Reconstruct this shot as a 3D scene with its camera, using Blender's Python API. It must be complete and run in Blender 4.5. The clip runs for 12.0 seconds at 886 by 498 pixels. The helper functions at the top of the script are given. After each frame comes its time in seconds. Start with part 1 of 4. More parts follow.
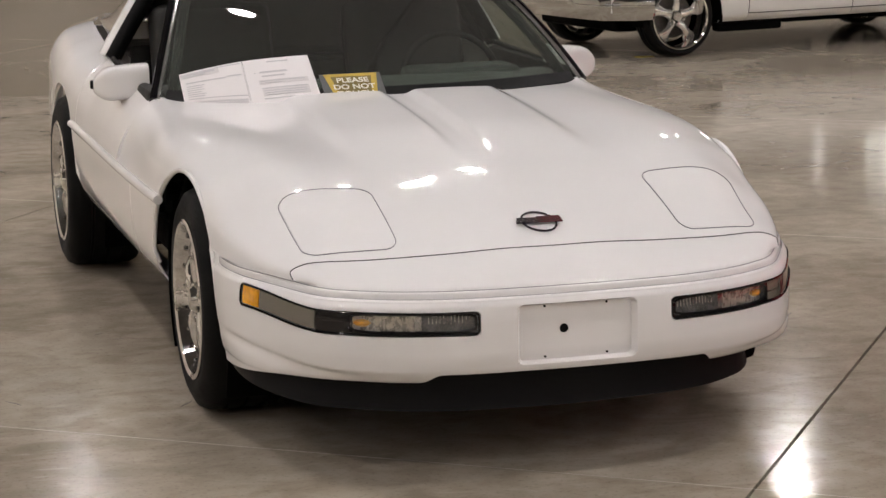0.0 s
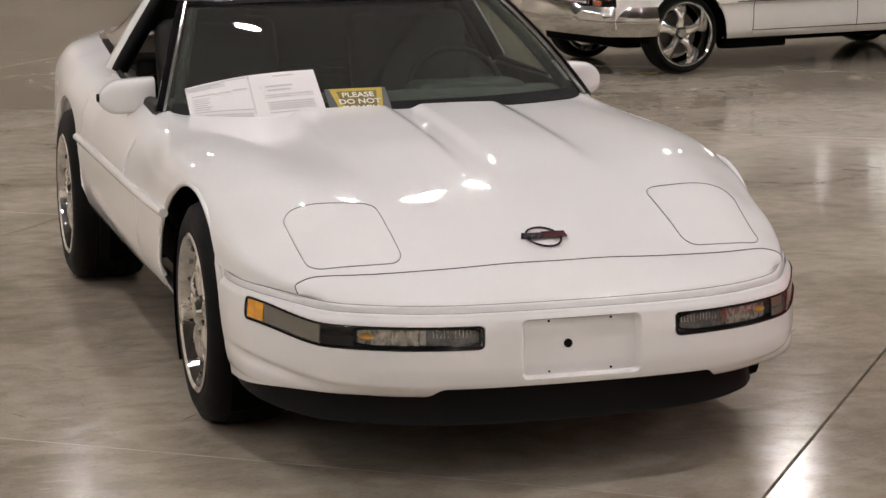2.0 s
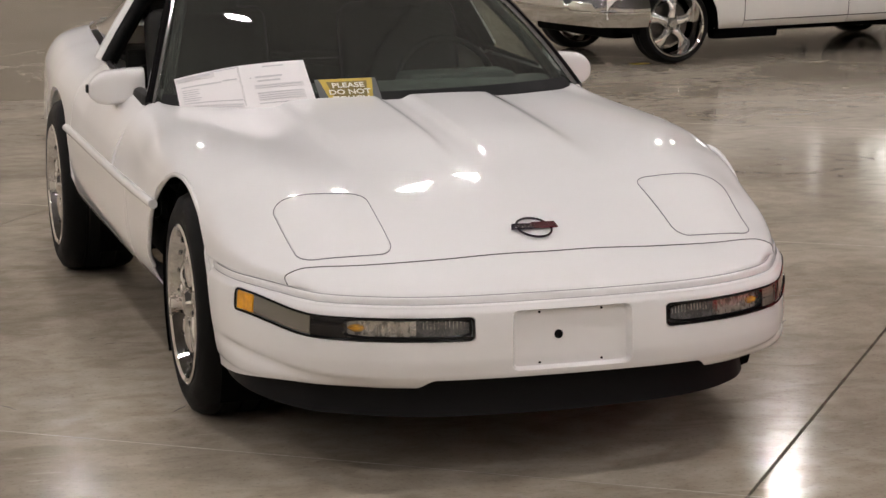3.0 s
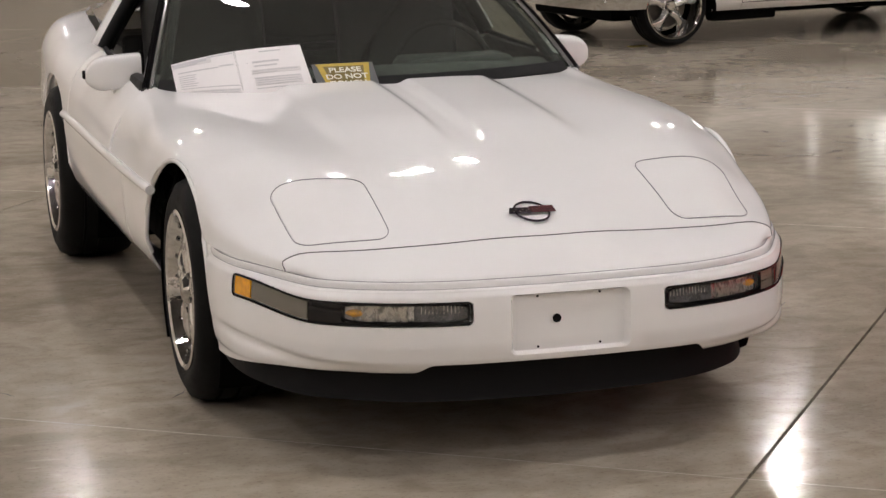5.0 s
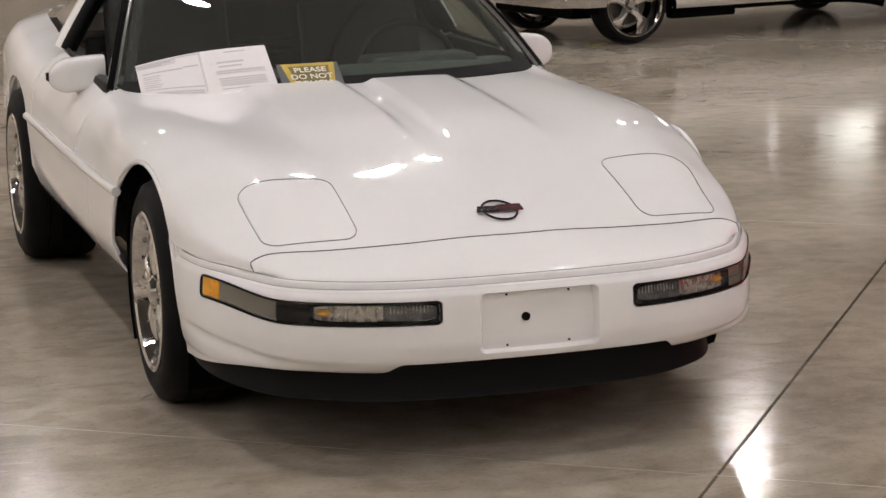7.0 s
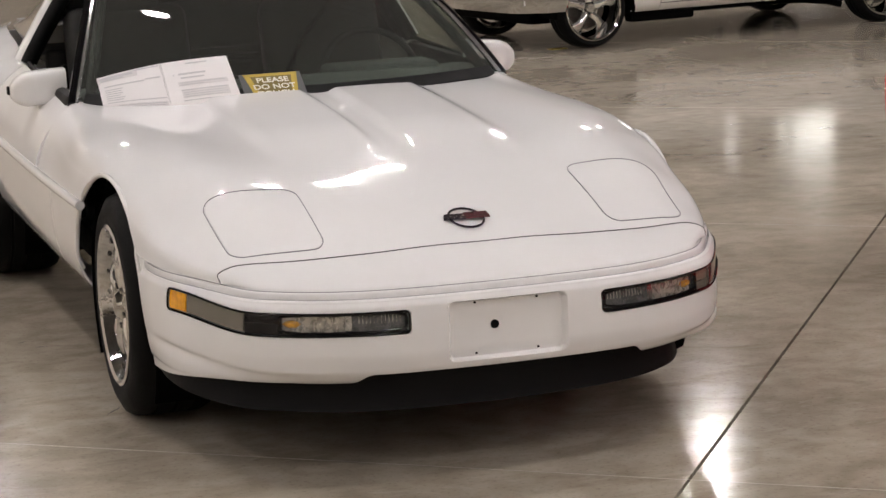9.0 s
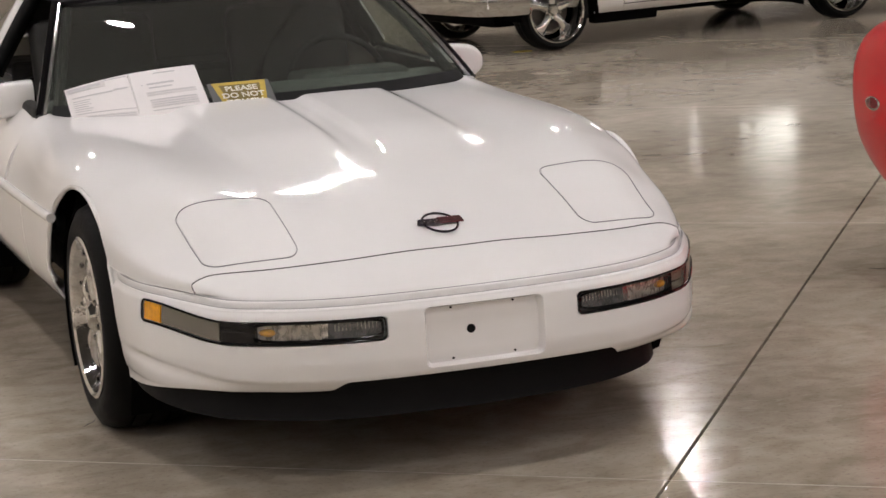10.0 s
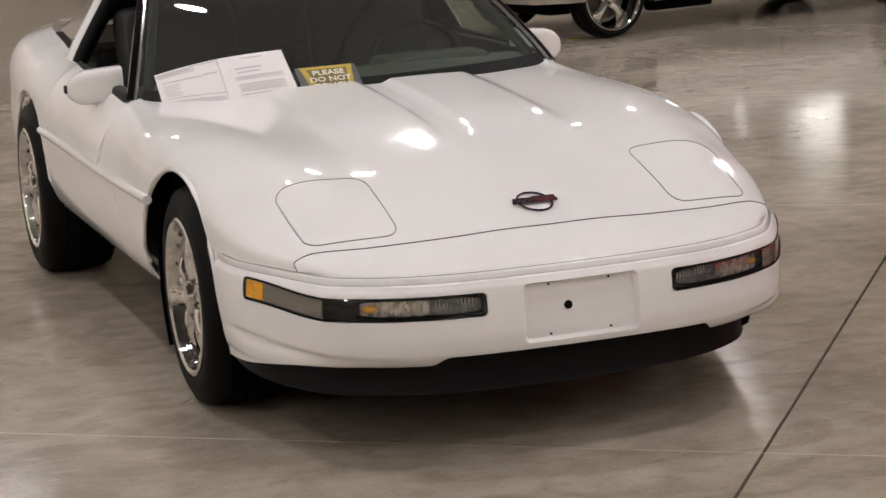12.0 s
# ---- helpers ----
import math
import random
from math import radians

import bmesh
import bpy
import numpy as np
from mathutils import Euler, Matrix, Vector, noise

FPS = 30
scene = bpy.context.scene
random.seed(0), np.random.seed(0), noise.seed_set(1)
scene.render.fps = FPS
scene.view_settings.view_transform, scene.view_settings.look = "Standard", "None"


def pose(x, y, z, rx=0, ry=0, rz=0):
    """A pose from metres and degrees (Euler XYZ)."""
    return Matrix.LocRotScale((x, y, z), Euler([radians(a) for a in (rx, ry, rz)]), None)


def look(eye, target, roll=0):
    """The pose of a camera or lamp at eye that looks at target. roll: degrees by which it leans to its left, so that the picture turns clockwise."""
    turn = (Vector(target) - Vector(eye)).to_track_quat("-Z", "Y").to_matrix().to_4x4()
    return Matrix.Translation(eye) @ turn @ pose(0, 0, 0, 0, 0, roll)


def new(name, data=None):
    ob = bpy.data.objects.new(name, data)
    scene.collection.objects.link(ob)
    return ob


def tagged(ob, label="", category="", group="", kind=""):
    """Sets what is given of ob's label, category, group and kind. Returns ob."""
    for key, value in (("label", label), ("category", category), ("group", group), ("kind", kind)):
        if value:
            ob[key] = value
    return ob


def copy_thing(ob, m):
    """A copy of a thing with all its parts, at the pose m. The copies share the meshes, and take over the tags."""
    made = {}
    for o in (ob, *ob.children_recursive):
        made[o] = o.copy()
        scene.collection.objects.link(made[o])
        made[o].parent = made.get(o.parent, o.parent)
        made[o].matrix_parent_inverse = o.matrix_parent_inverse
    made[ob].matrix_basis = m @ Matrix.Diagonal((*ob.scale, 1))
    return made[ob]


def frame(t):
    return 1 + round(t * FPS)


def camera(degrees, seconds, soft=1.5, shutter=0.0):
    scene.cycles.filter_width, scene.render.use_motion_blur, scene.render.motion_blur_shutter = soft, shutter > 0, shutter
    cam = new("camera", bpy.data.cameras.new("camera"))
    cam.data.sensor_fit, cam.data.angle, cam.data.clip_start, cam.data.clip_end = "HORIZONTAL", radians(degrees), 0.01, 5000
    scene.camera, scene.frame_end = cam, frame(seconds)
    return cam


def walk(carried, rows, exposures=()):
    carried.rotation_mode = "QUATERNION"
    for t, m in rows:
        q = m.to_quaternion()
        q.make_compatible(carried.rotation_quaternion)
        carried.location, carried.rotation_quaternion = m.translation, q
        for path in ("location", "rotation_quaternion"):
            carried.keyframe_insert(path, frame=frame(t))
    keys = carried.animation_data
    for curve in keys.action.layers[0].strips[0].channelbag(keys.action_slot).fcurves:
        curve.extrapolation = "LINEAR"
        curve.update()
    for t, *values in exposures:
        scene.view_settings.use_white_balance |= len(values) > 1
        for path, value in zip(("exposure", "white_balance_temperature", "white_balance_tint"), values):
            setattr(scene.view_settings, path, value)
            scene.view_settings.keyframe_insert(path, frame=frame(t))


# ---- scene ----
cam = camera(21.56, 12.0, soft=1.5, shutter=0.4)
PATH = [
    (0, (-1.919, -6.611, 1.689), (-0.314, -0.932, 0.603), -1.00),
    (0.5, (-1.919, -6.612, 1.687), (-0.320, -0.929, 0.614), -0.99),
    (1, (-1.921, -6.617, 1.690), (-0.325, -0.931, 0.628), -0.87),
    (1.5, (-1.924, -6.617, 1.692), (-0.329, -0.930, 0.638), -0.76),
    (2, (-1.929, -6.624, 1.690), (-0.328, -0.937, 0.643), -0.70),
    (2.5, (-1.926, -6.622, 1.692), (-0.315, -0.939, 0.638), -0.69),
    (3, (-1.919, -6.608, 1.686), (-0.300, -0.931, 0.616), -0.73),
    (5, (-1.911, -6.599, 1.687), (-0.294, -0.929, 0.575), -1.05),
    (5.5, (-1.913, -6.597, 1.680), (-0.290, -0.930, 0.562), -1.17),
    (6, (-1.920, -6.601, 1.681), (-0.282, -0.940, 0.551), -1.23),
    (6.5, (-1.933, -6.596, 1.690), (-0.260, -0.948, 0.554), -1.31),
    (7, (-1.933, -6.592, 1.687), (-0.216, -0.952, 0.571), -1.36),
    (9, (-1.944, -6.569, 1.691), (-0.129, -0.958, 0.587), -2.13),
    (9.5, (-1.946, -6.556, 1.692), (-0.119, -0.948, 0.587), -2.95),
    (10, (-1.963, -6.546, 1.691), (-0.061, -0.962, 0.594), -3.14),
    (10.5, (-1.992, -6.506, 1.683), (0.020, -0.959, 0.593), -2.83),
    (11, (-2.062, -6.490, 1.680), (0.004, -0.960, 0.608), -2.79),
    (11.25, (-2.083, -6.525, 1.683), (-0.067, -0.969, 0.648), -2.97),
    (11.5, (-2.103, -6.559, 1.686), (-0.177, -0.964, 0.694), -3.16),
    (11.75, (-2.131, -6.586, 1.687), (-0.276, -0.982, 0.614), -3.35),
    (12, (-2.159, -6.613, 1.688), (-0.345, -1.003, 0.575), -3.54),
]
walk(cam, [(t, look(eye, target, roll)) for t, eye, target, roll in PATH])

# ---- light: a closed hall lit by rows of high-bay lamps ----
world = bpy.data.worlds.new("hall_air")
scene.world = world
world.use_nodes = True
world.node_tree.nodes["Background"].inputs[0].default_value = (0.9, 0.85, 0.78, 1)
world.node_tree.nodes["Background"].inputs[1].default_value = 0.02
LAMP = 592.0
scene.view_settings.exposure = 0.0


# ---- materials ----
def mat(name, color, rough=0.5, metal=0.0, coat=0.0, spec=0.5, trans=0.0, emit=0.0, ior=1.45):
    m = bpy.data.materials.new(name)
    m.use_nodes = True
    b = m.node_tree.nodes["Principled BSDF"]
    b.inputs["Base Color"].default_value = (*color, 1)
    b.inputs["Roughness"].default_value = rough
    b.inputs["Metallic"].default_value = metal
    b.inputs["Coat Weight"].default_value = coat
    b.inputs["Coat Roughness"].default_value = 0.03
    b.inputs["Specular IOR Level"].default_value = spec
    b.inputs["Transmission Weight"].default_value = trans
    b.inputs["IOR"].default_value = ior
    if emit:
        b.inputs["Emission Color"].default_value = (*color, 1)
        b.inputs["Emission Strength"].default_value = emit
    return m


def grain(m, scale=20.0, tone=0.1, rough=(0.2, 0.3), bump=0.0, bump_scale=200.0, fine=None):
    """Two scales of noise on colour, roughness and relief."""
    nt = m.node_tree
    b = nt.nodes["Principled BSDF"]
    col = b.inputs["Base Color"].default_value[:]
    co = nt.nodes.new("ShaderNodeTexCoord")
    n1 = nt.nodes.new("ShaderNodeTexNoise")
    n1.inputs["Scale"].default_value = scale
    n1.inputs["Detail"].default_value = 6
    n2 = nt.nodes.new("ShaderNodeTexNoise")
    n2.inputs["Scale"].default_value = fine or scale * 9
    n2.inputs["Detail"].default_value = 4
    nt.links.new(co.outputs["Object"], n1.inputs["Vector"])
    nt.links.new(co.outputs["Object"], n2.inputs["Vector"])
    add = nt.nodes.new("ShaderNodeMath")
    add.operation = "MULTIPLY_ADD"
    add.inputs[1].default_value = 0.35
    nt.links.new(n2.outputs["Fac"], add.inputs[0])
    nt.links.new(n1.outputs["Fac"], add.inputs[2])
    ramp = nt.nodes.new("ShaderNodeMapRange")
    ramp.inputs["From Min"].default_value = 0.4
    ramp.inputs["From Max"].default_value = 0.95
    nt.links.new(add.outputs[0], ramp.inputs["Value"])
    mix = nt.nodes.new("ShaderNodeMix")
    mix.data_type = "RGBA"
    mix.inputs["A"].default_value = (*[c * (1 - tone) for c in col[:3]], 1)
    mix.inputs["B"].default_value = (*[min(1, c * (1 + tone)) for c in col[:3]], 1)
    nt.links.new(ramp.outputs[0], mix.inputs["Factor"])
    nt.links.new(mix.outputs["Result"], b.inputs["Base Color"])
    rr = nt.nodes.new("ShaderNodeMapRange")
    rr.inputs["To Min"].default_value, rr.inputs["To Max"].default_value = rough
    nt.links.new(ramp.outputs[0], rr.inputs["Value"])
    nt.links.new(rr.outputs[0], b.inputs["Roughness"])
    if bump:
        n3 = nt.nodes.new("ShaderNodeTexNoise")
        n3.inputs["Scale"].default_value = bump_scale
        nt.links.new(co.outputs["Object"], n3.inputs["Vector"])
        bp = nt.nodes.new("ShaderNodeBump")
        bp.inputs["Strength"].default_value = bump
        bp.inputs["Distance"].default_value = 0.002
        nt.links.new(n3.outputs["Fac"], bp.inputs["Height"])
        nt.links.new(bp.outputs[0], b.inputs["Normal"])
    return m


white_paint = grain(mat("white_paint", (0.80, 0.795, 0.79), 0.4, coat=1.0, spec=0.2), 3.0, 0.015, (0.42, 0.5))
red_paint = grain(mat("red_paint", (0.60, 0.006, 0.012), 0.3, coat=0.6, spec=0.15), 3.0, 0.05, (0.35, 0.45))
cream_paint = grain(mat("cream_paint", (0.80, 0.785, 0.755), 0.3, coat=0.8), 3.0, 0.03, (0.28, 0.38))
black_gloss = mat("black_gloss", (0.005, 0.005, 0.006), 0.08, coat=0.2, spec=0.35)
black_plastic = grain(mat("black_plastic", (0.004, 0.004, 0.0045), 0.55, spec=0.2), 14, 0.3, (0.55, 0.7), 0.15, 900)
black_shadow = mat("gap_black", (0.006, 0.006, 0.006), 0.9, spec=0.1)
liner_black = grain(mat("liner_black", (0.002, 0.002, 0.002), 0.8, spec=0.05), 25, 0.4, (0.7, 0.95), 0.4, 60)
rubber = grain(mat("tyre_rubber", (0.006, 0.006, 0.006), 0.7, spec=0.12), 12, 0.25, (0.52, 0.72), 0.3, 500)
chrome = mat("chrome", (0.50, 0.50, 0.49), 0.07, metal=1.0)
chrome_wheel = grain(mat("wheel_chrome", (0.64, 0.64, 0.64), 0.08, metal=1.0), 30, 0.2, (0.05, 0.12), 1.0, 42)
chrome_wheel.node_tree.nodes["Bump"].inputs["Distance"].default_value = 0.0016
chrome_soft = grain(mat("polished_alloy", (0.82, 0.82, 0.81), 0.15, metal=1.0), 20, 0.06, (0.14, 0.24))
seam_dark = mat("seam_dark", (0.07, 0.07, 0.075), 0.7)
shade_grey = mat("shade_grey", (0.16, 0.16, 0.18), 0.6)
brake_iron = grain(mat("brake_iron", (0.10, 0.09, 0.08), 0.5, metal=0.8), 40, 0.3, (0.4, 0.6))
glass = mat("window_glass", (0.44, 0.51, 0.46), 0.0, trans=1.0)


def dust_haze(m, amount):
    """A thin pale film on a pane: dust, and painted haze for the reflected ceiling."""
    nt = m.node_tree
    mix = nt.nodes.new("ShaderNodeMixShader")
    film = nt.nodes.new("ShaderNodeBsdfDiffuse")
    film.inputs["Color"].default_value = (0.75, 0.72, 0.68, 1)
    mix.inputs[0].default_value = amount
    nt.links.new(nt.nodes["Principled BSDF"].outputs[0], mix.inputs[1])
    nt.links.new(film.outputs[0], mix.inputs[2])
    nt.links.new(mix.outputs[0], nt.nodes["Material Output"].inputs["Surface"])
    return m


dust_haze(glass, 0.018)
quarter_tint = mat("quarter_glass_tint", (0.16, 0.16, 0.145), 0.03, coat=1.0)
clear_glass = mat("clear_glass", (0.85, 0.88, 0.85), 0.0, trans=1.0)
tinted_glass = mat("tinted_glass", (0.012, 0.013, 0.012), 0.02, coat=0.5)
lens_clear = mat("lens_clear", (0.20, 0.20, 0.19), 0.05, coat=1.0)
lens_clear.node_tree.nodes["Principled BSDF"].inputs["Alpha"].default_value = 0.16
lamp_grey = grain(mat("lamp_grey", (0.15, 0.15, 0.15), 0.22, metal=0.3), 40, 0.3, (0.2, 0.35))
lens_smoked = mat("lens_smoked", (0.15, 0.138, 0.112), 0.25, coat=1.0)
lens_amber = grain(mat("lens_amber", (0.88, 0.36, 0.002), 0.15, coat=1.0), 60, 0.25, (0.1, 0.2))
lens_red = mat("lens_red", (0.16, 0.008, 0.012), 0.1, coat=1.0)
reflector = grain(mat("lamp_reflector", (0.80, 0.76, 0.68), 0.22, metal=0.7), 60, 0.12, (0.2, 0.35))
bulb_amber = mat("bulb_amber", (0.85, 0.42, 0.03), 0.2, coat=1.0)
interior_dark = grain(mat("interior_leather", (0.016, 0.016, 0.015), 0.5, spec=0.25), 18, 0.3, (0.42, 0.6), 0.25, 250)
seat_leather = grain(mat("seat_leather", (0.020, 0.0195, 0.018), 0.45, spec=0.3), 18, 0.25, (0.4, 0.55), 0.25, 250)
dash_grey = grain(mat("dash_vinyl", (0.044, 0.050, 0.044), 0.55), 18, 0.15, (0.5, 0.65), 0.2, 400)
paper = grain(mat("paper", (0.80, 0.78, 0.78), 0.6), 8, 0.02, (0.5, 0.65))
joint_pale = grain(mat("joint_filler", (0.37, 0.33, 0.27), 0.6), 6, 0.35, (0.5, 0.7))
ink_pale = mat("ink_pale", (0.68, 0.66, 0.66), 0.7)
ink = mat("ink_grey", (0.56, 0.555, 0.57), 0.7)
sign_gold = grain(mat("sign_gold", (0.55, 0.40, 0.07), 0.45), 30, 0.12, (0.4, 0.5))
sign_grey = grain(mat("sign_grey", (0.11, 0.115, 0.12), 0.5), 30, 0.1, (0.45, 0.55))
sign_brown = grain(mat("sign_brown", (0.20, 0.155, 0.045), 0.5), 30, 0.12, (0.45, 0.55))
turn_orange = mat("turn_orange", (0.36, 0.09, 0.02), 0.2, coat=1.0)
sign_white = mat("sign_white", (0.82, 0.80, 0.72), 0.5)
emblem_dark = mat("emblem_dark", (0.03, 0.02, 0.035), 0.2, metal=0.6, coat=1.0)
emblem_red = mat("emblem_red", (0.08, 0.015, 0.02), 0.2, coat=1.0)
wall_paint = grain(mat("wall_paint", (0.72, 0.66, 0.56), 0.7), 0.5, 0.06, (0.6, 0.8), 0.1, 30)
wall_dark = grain(mat("wall_low_band", (0.25, 0.22, 0.18), 0.6), 0.6, 0.1, (0.5, 0.7))
ceiling_black = grain(mat("ceiling_deck", (0.10, 0.095, 0.087), 0.8), 0.7, 0.2, (0.7, 0.9))
steel_grey = grain(mat("steel_grey", (0.25, 0.25, 0.24), 0.5, metal=0.4), 3, 0.15, (0.4, 0.6))
lamp_white = mat("lamp_diffuser", (1.0, 0.93, 0.92), 0.5, emit=LAMP)
pane_light = mat("bright_pane", (1.0, 0.94, 0.90), 0.5, emit=6.0)
yellow_mark = grain(mat("yellow_tape", (0.50, 0.36, 0.04), 0.5), 20, 0.25, (0.4, 0.6))


def concrete():
    """Polished, sealed grey-brown concrete: clouds, trowel streaks, specks and scuffs."""
    m = mat("polished_concrete", (0.3, 0.27, 0.22), 0.2, spec=0.29)
    nt = m.node_tree
    b = nt.nodes["Principled BSDF"]
    geo = nt.nodes.new("ShaderNodeNewGeometry")

    def noise(scale, detail, stretch=None, distort=0.0):
        n = nt.nodes.new("ShaderNodeTexNoise")
        n.inputs["Scale"].default_value, n.inputs["Detail"].default_value = scale, detail
        n.inputs["Distortion"].default_value = distort
        if stretch:
            mp = nt.nodes.new("ShaderNodeMapping")
            mp.inputs["Scale"].default_value = stretch
            mp.inputs["Rotation"].default_value = (0, 0, radians(35))
            nt.links.new(geo.outputs["Position"], mp.inputs["Vector"])
            nt.links.new(mp.outputs[0], n.inputs["Vector"])
        else:
            nt.links.new(geo.outputs["Position"], n.inputs["Vector"])
        return n.outputs["Fac"]

    def ramp(src, a, c, lo, hi):
        r = nt.nodes.new("ShaderNodeMapRange")
        for k, v in (("From Min", a), ("From Max", c), ("To Min", lo), ("To Max", hi)):
            r.inputs[k].default_value = v
        nt.links.new(src, r.inputs["Value"])
        return r.outputs[0]

    def blend(kind, f, a, c):
        mx = nt.nodes.new("ShaderNodeMix")
        mx.data_type, mx.blend_type = "RGBA", kind
        for k, v in (("Factor", f), ("A", a), ("B", c)):
            s = mx.inputs[k]
            if isinstance(v, (float, int)):
                s.default_value = v
            elif isinstance(v, tuple):
                s.default_value = (*v, 1)
            else:
                nt.links.new(v, s)
        return mx.outputs["Result"]

    clouds = noise(0.9, 8, distort=0.6)
    streak = noise(1.6, 7, (0.5, 2.2, 1), 0.8)
    mottle = noise(9, 8, distort=0.3)
    speck = noise(70, 5)
    base = blend("MIX", ramp(clouds, 0.32, 0.68, 0, 1), (0.31, 0.267, 0.208), (0.50, 0.445, 0.365))
    base = blend("MIX", ramp(streak, 0.5, 0.75, 0, 0.35), base, (0.42, 0.385, 0.325))
    base = blend("MULTIPLY", ramp(mottle, 0.38, 0.62, 0.0, 0.5), base, (0.70, 0.68, 0.64))
    base = blend("MULTIPLY", ramp(speck, 0.55, 0.70, 0.0, 0.45), base, (0.6, 0.57, 0.53))
    stain = noise(2.6, 9, (1.0, 1.7, 1), 1.6)
    base = blend("MULTIPLY", ramp(stain, 0.50, 0.66, 0.0, 0.5), base, (0.66, 0.62, 0.57))
    chalk = noise(6.5, 10, (0.8, 2.6, 1), 2.2)
    base = blend("MIX", ramp(chalk, 0.60, 0.72, 0.0, 0.28), base, (0.53, 0.495, 0.43))
    nt.links.new(base, b.inputs["Base Color"])
    scuff = noise(4, 6, (3.0, 0.4, 1), 1.0)
    r0 = ramp(mottle, 0.3, 0.7, 0.10, 0.14)
    r1 = ramp(scuff, 0.5, 0.8, 0.0, 0.05)
    ad = nt.nodes.new("ShaderNodeMath")
    nt.links.new(r0, ad.inputs[0])
    nt.links.new(r1, ad.inputs[1])
    nt.links.new(ad.outputs[0], b.inputs["Roughness"])
    bp = nt.nodes.new("ShaderNodeBump")
    bp.inputs["Strength"].default_value, bp.inputs["Distance"].default_value = 0.03, 0.004
    nt.links.new(noise(5, 4), bp.inputs["Height"])
    nt.links.new(bp.outputs[0], b.inputs["Normal"])
    return m


floor_concrete = concrete()


# ---- building helpers ----
def part(name, bm, material, parent, label="", smooth=True):
    bmesh.ops.recalc_face_normals(bm, faces=bm.faces[:])
    me = bpy.data.meshes.new(name)
    bm.to_mesh(me)
    bm.free()
    if smooth:
        me.shade_smooth()
        me.set_sharp_from_angle(angle=radians(38))
    me.materials.append(material)
    ob = new(name, me)
    ob.parent = parent
    if label:
        tagged(ob, label)
    return ob


def thing(name, label, category, at=None, group="", kind=""):
    ob = new(name)
    ob.matrix_basis = at if at is not None else Matrix()
    return tagged(ob, label, category, group, kind)


def curve(*table):
    """A smooth function through (place, value) pairs."""
    xs, vs = [a for a, _ in table], [b for _, b in table]
    n = len(xs)
    d = [(vs[i + 1] - vs[i]) / (xs[i + 1] - xs[i]) for i in range(n - 1)]
    m = [d[0]] + [0.0 if d[i - 1] * d[i] <= 0 else 2 * d[i - 1] * d[i] / (d[i - 1] + d[i]) for i in range(1, n - 1)] + [d[-1]]

    def at(x):
        if x <= xs[0]:
            return vs[0] + m[0] * (x - xs[0]) * 0.5
        if x >= xs[-1]:
            return vs[-1] + m[-1] * (x - xs[-1]) * 0.5
        i = max(k for k in range(n - 1) if xs[k] <= x)
        h = xs[i + 1] - xs[i]
        t = (x - xs[i]) / h
        return (vs[i] * (1 + 2 * t) * (1 - t) ** 2 + m[i] * h * t * (1 - t) ** 2 + vs[i + 1] * t * t * (3 - 2 * t) + m[i + 1] * h * t * t * (t - 1))

    return at


def smooth(a, b, x):
    t = min(1.0, max(0.0, (x - a) / (b - a)))
    return t * t * (3 - 2 * t)


def spline(points, t):
    """Catmull-Rom through the points, t from 0 to 1."""
    n = len(points) - 1
    i = min(int(t * n), n - 1)
    f = t * n - i
    a, b, c, d = (points[max(0, min(n, k))] for k in (i - 1, i, i + 1, i + 2))
    return tuple(0.5 * (2 * q + (r - p) * f + (2 * p - 5 * q + 4 * r - s) * f * f + (3 * q - p - 3 * r + s) * f ** 3) for p, q, r, s in zip(a, b, c, d))


def grid(fn, us, vs):
    bm = bmesh.new()
    rows = [[bm.verts.new(fn(u, v)) for v in vs] for u in us]
    for i in range(len(us) - 1):
        for j in range(len(vs) - 1):
            bm.faces.new((rows[i][j], rows[i + 1][j], rows[i + 1][j + 1], rows[i][j + 1]))
    return bm


def steps(a, b, n):
    return [a + (b - a) * i / n for i in range(n + 1)]


def thick(bm, t):
    """Gives a panel its thickness, inwards of the drawn surface."""
    bmesh.ops.recalc_face_normals(bm, faces=bm.faces[:])
    bm.normal_update()
    c = sum((v.co for v in bm.verts), Vector()) / len(bm.verts)
    out = sum((f.calc_center_median() - c).dot(f.normal) * f.calc_area() for f in bm.faces)
    if out < 0:
        bmesh.ops.reverse_faces(bm, faces=bm.faces[:])
        bm.normal_update()
    bmesh.ops.solidify(bm, geom=bm.faces[:], thickness=t)
    return bm


def cut_round(bm, y0, z0, r):
    """Opens a round wheel arch in a side panel."""
    def far(v):
        return math.hypot(v.co.y - y0, v.co.z - z0) - r

    bmesh.ops.delete(bm, geom=[f for f in bm.faces if all(far(v) < 0 for v in f.verts)], context="FACES")
    bmesh.ops.delete(bm, geom=[v for v in bm.verts if not v.link_faces], context="VERTS")
    d = {v: far(v) for v in bm.verts}
    to = {}
    for v in bm.verts:
        if d[v] < 0:
            ends = []
            for e in v.link_edges:
                o = e.other_vert(v)
                if d[o] >= 0:
                    q = v.co.lerp(o.co, d[v] / (d[v] - d[o]))
                    ends.append(((q - v.co).length, q))
            if ends:
                to[v] = min(ends, key=lambda k: k[0])[1]
    for v in bm.verts:
        if d[v] < 0 and v not in to:
            near = [to[e.other_vert(v)] for e in v.link_edges if d[e.other_vert(v)] < 0 and e.other_vert(v) in to]
            if near:
                v.co = sum(near, Vector()) / len(near)
    for v, q in to.items():
        v.co = q
    return bm


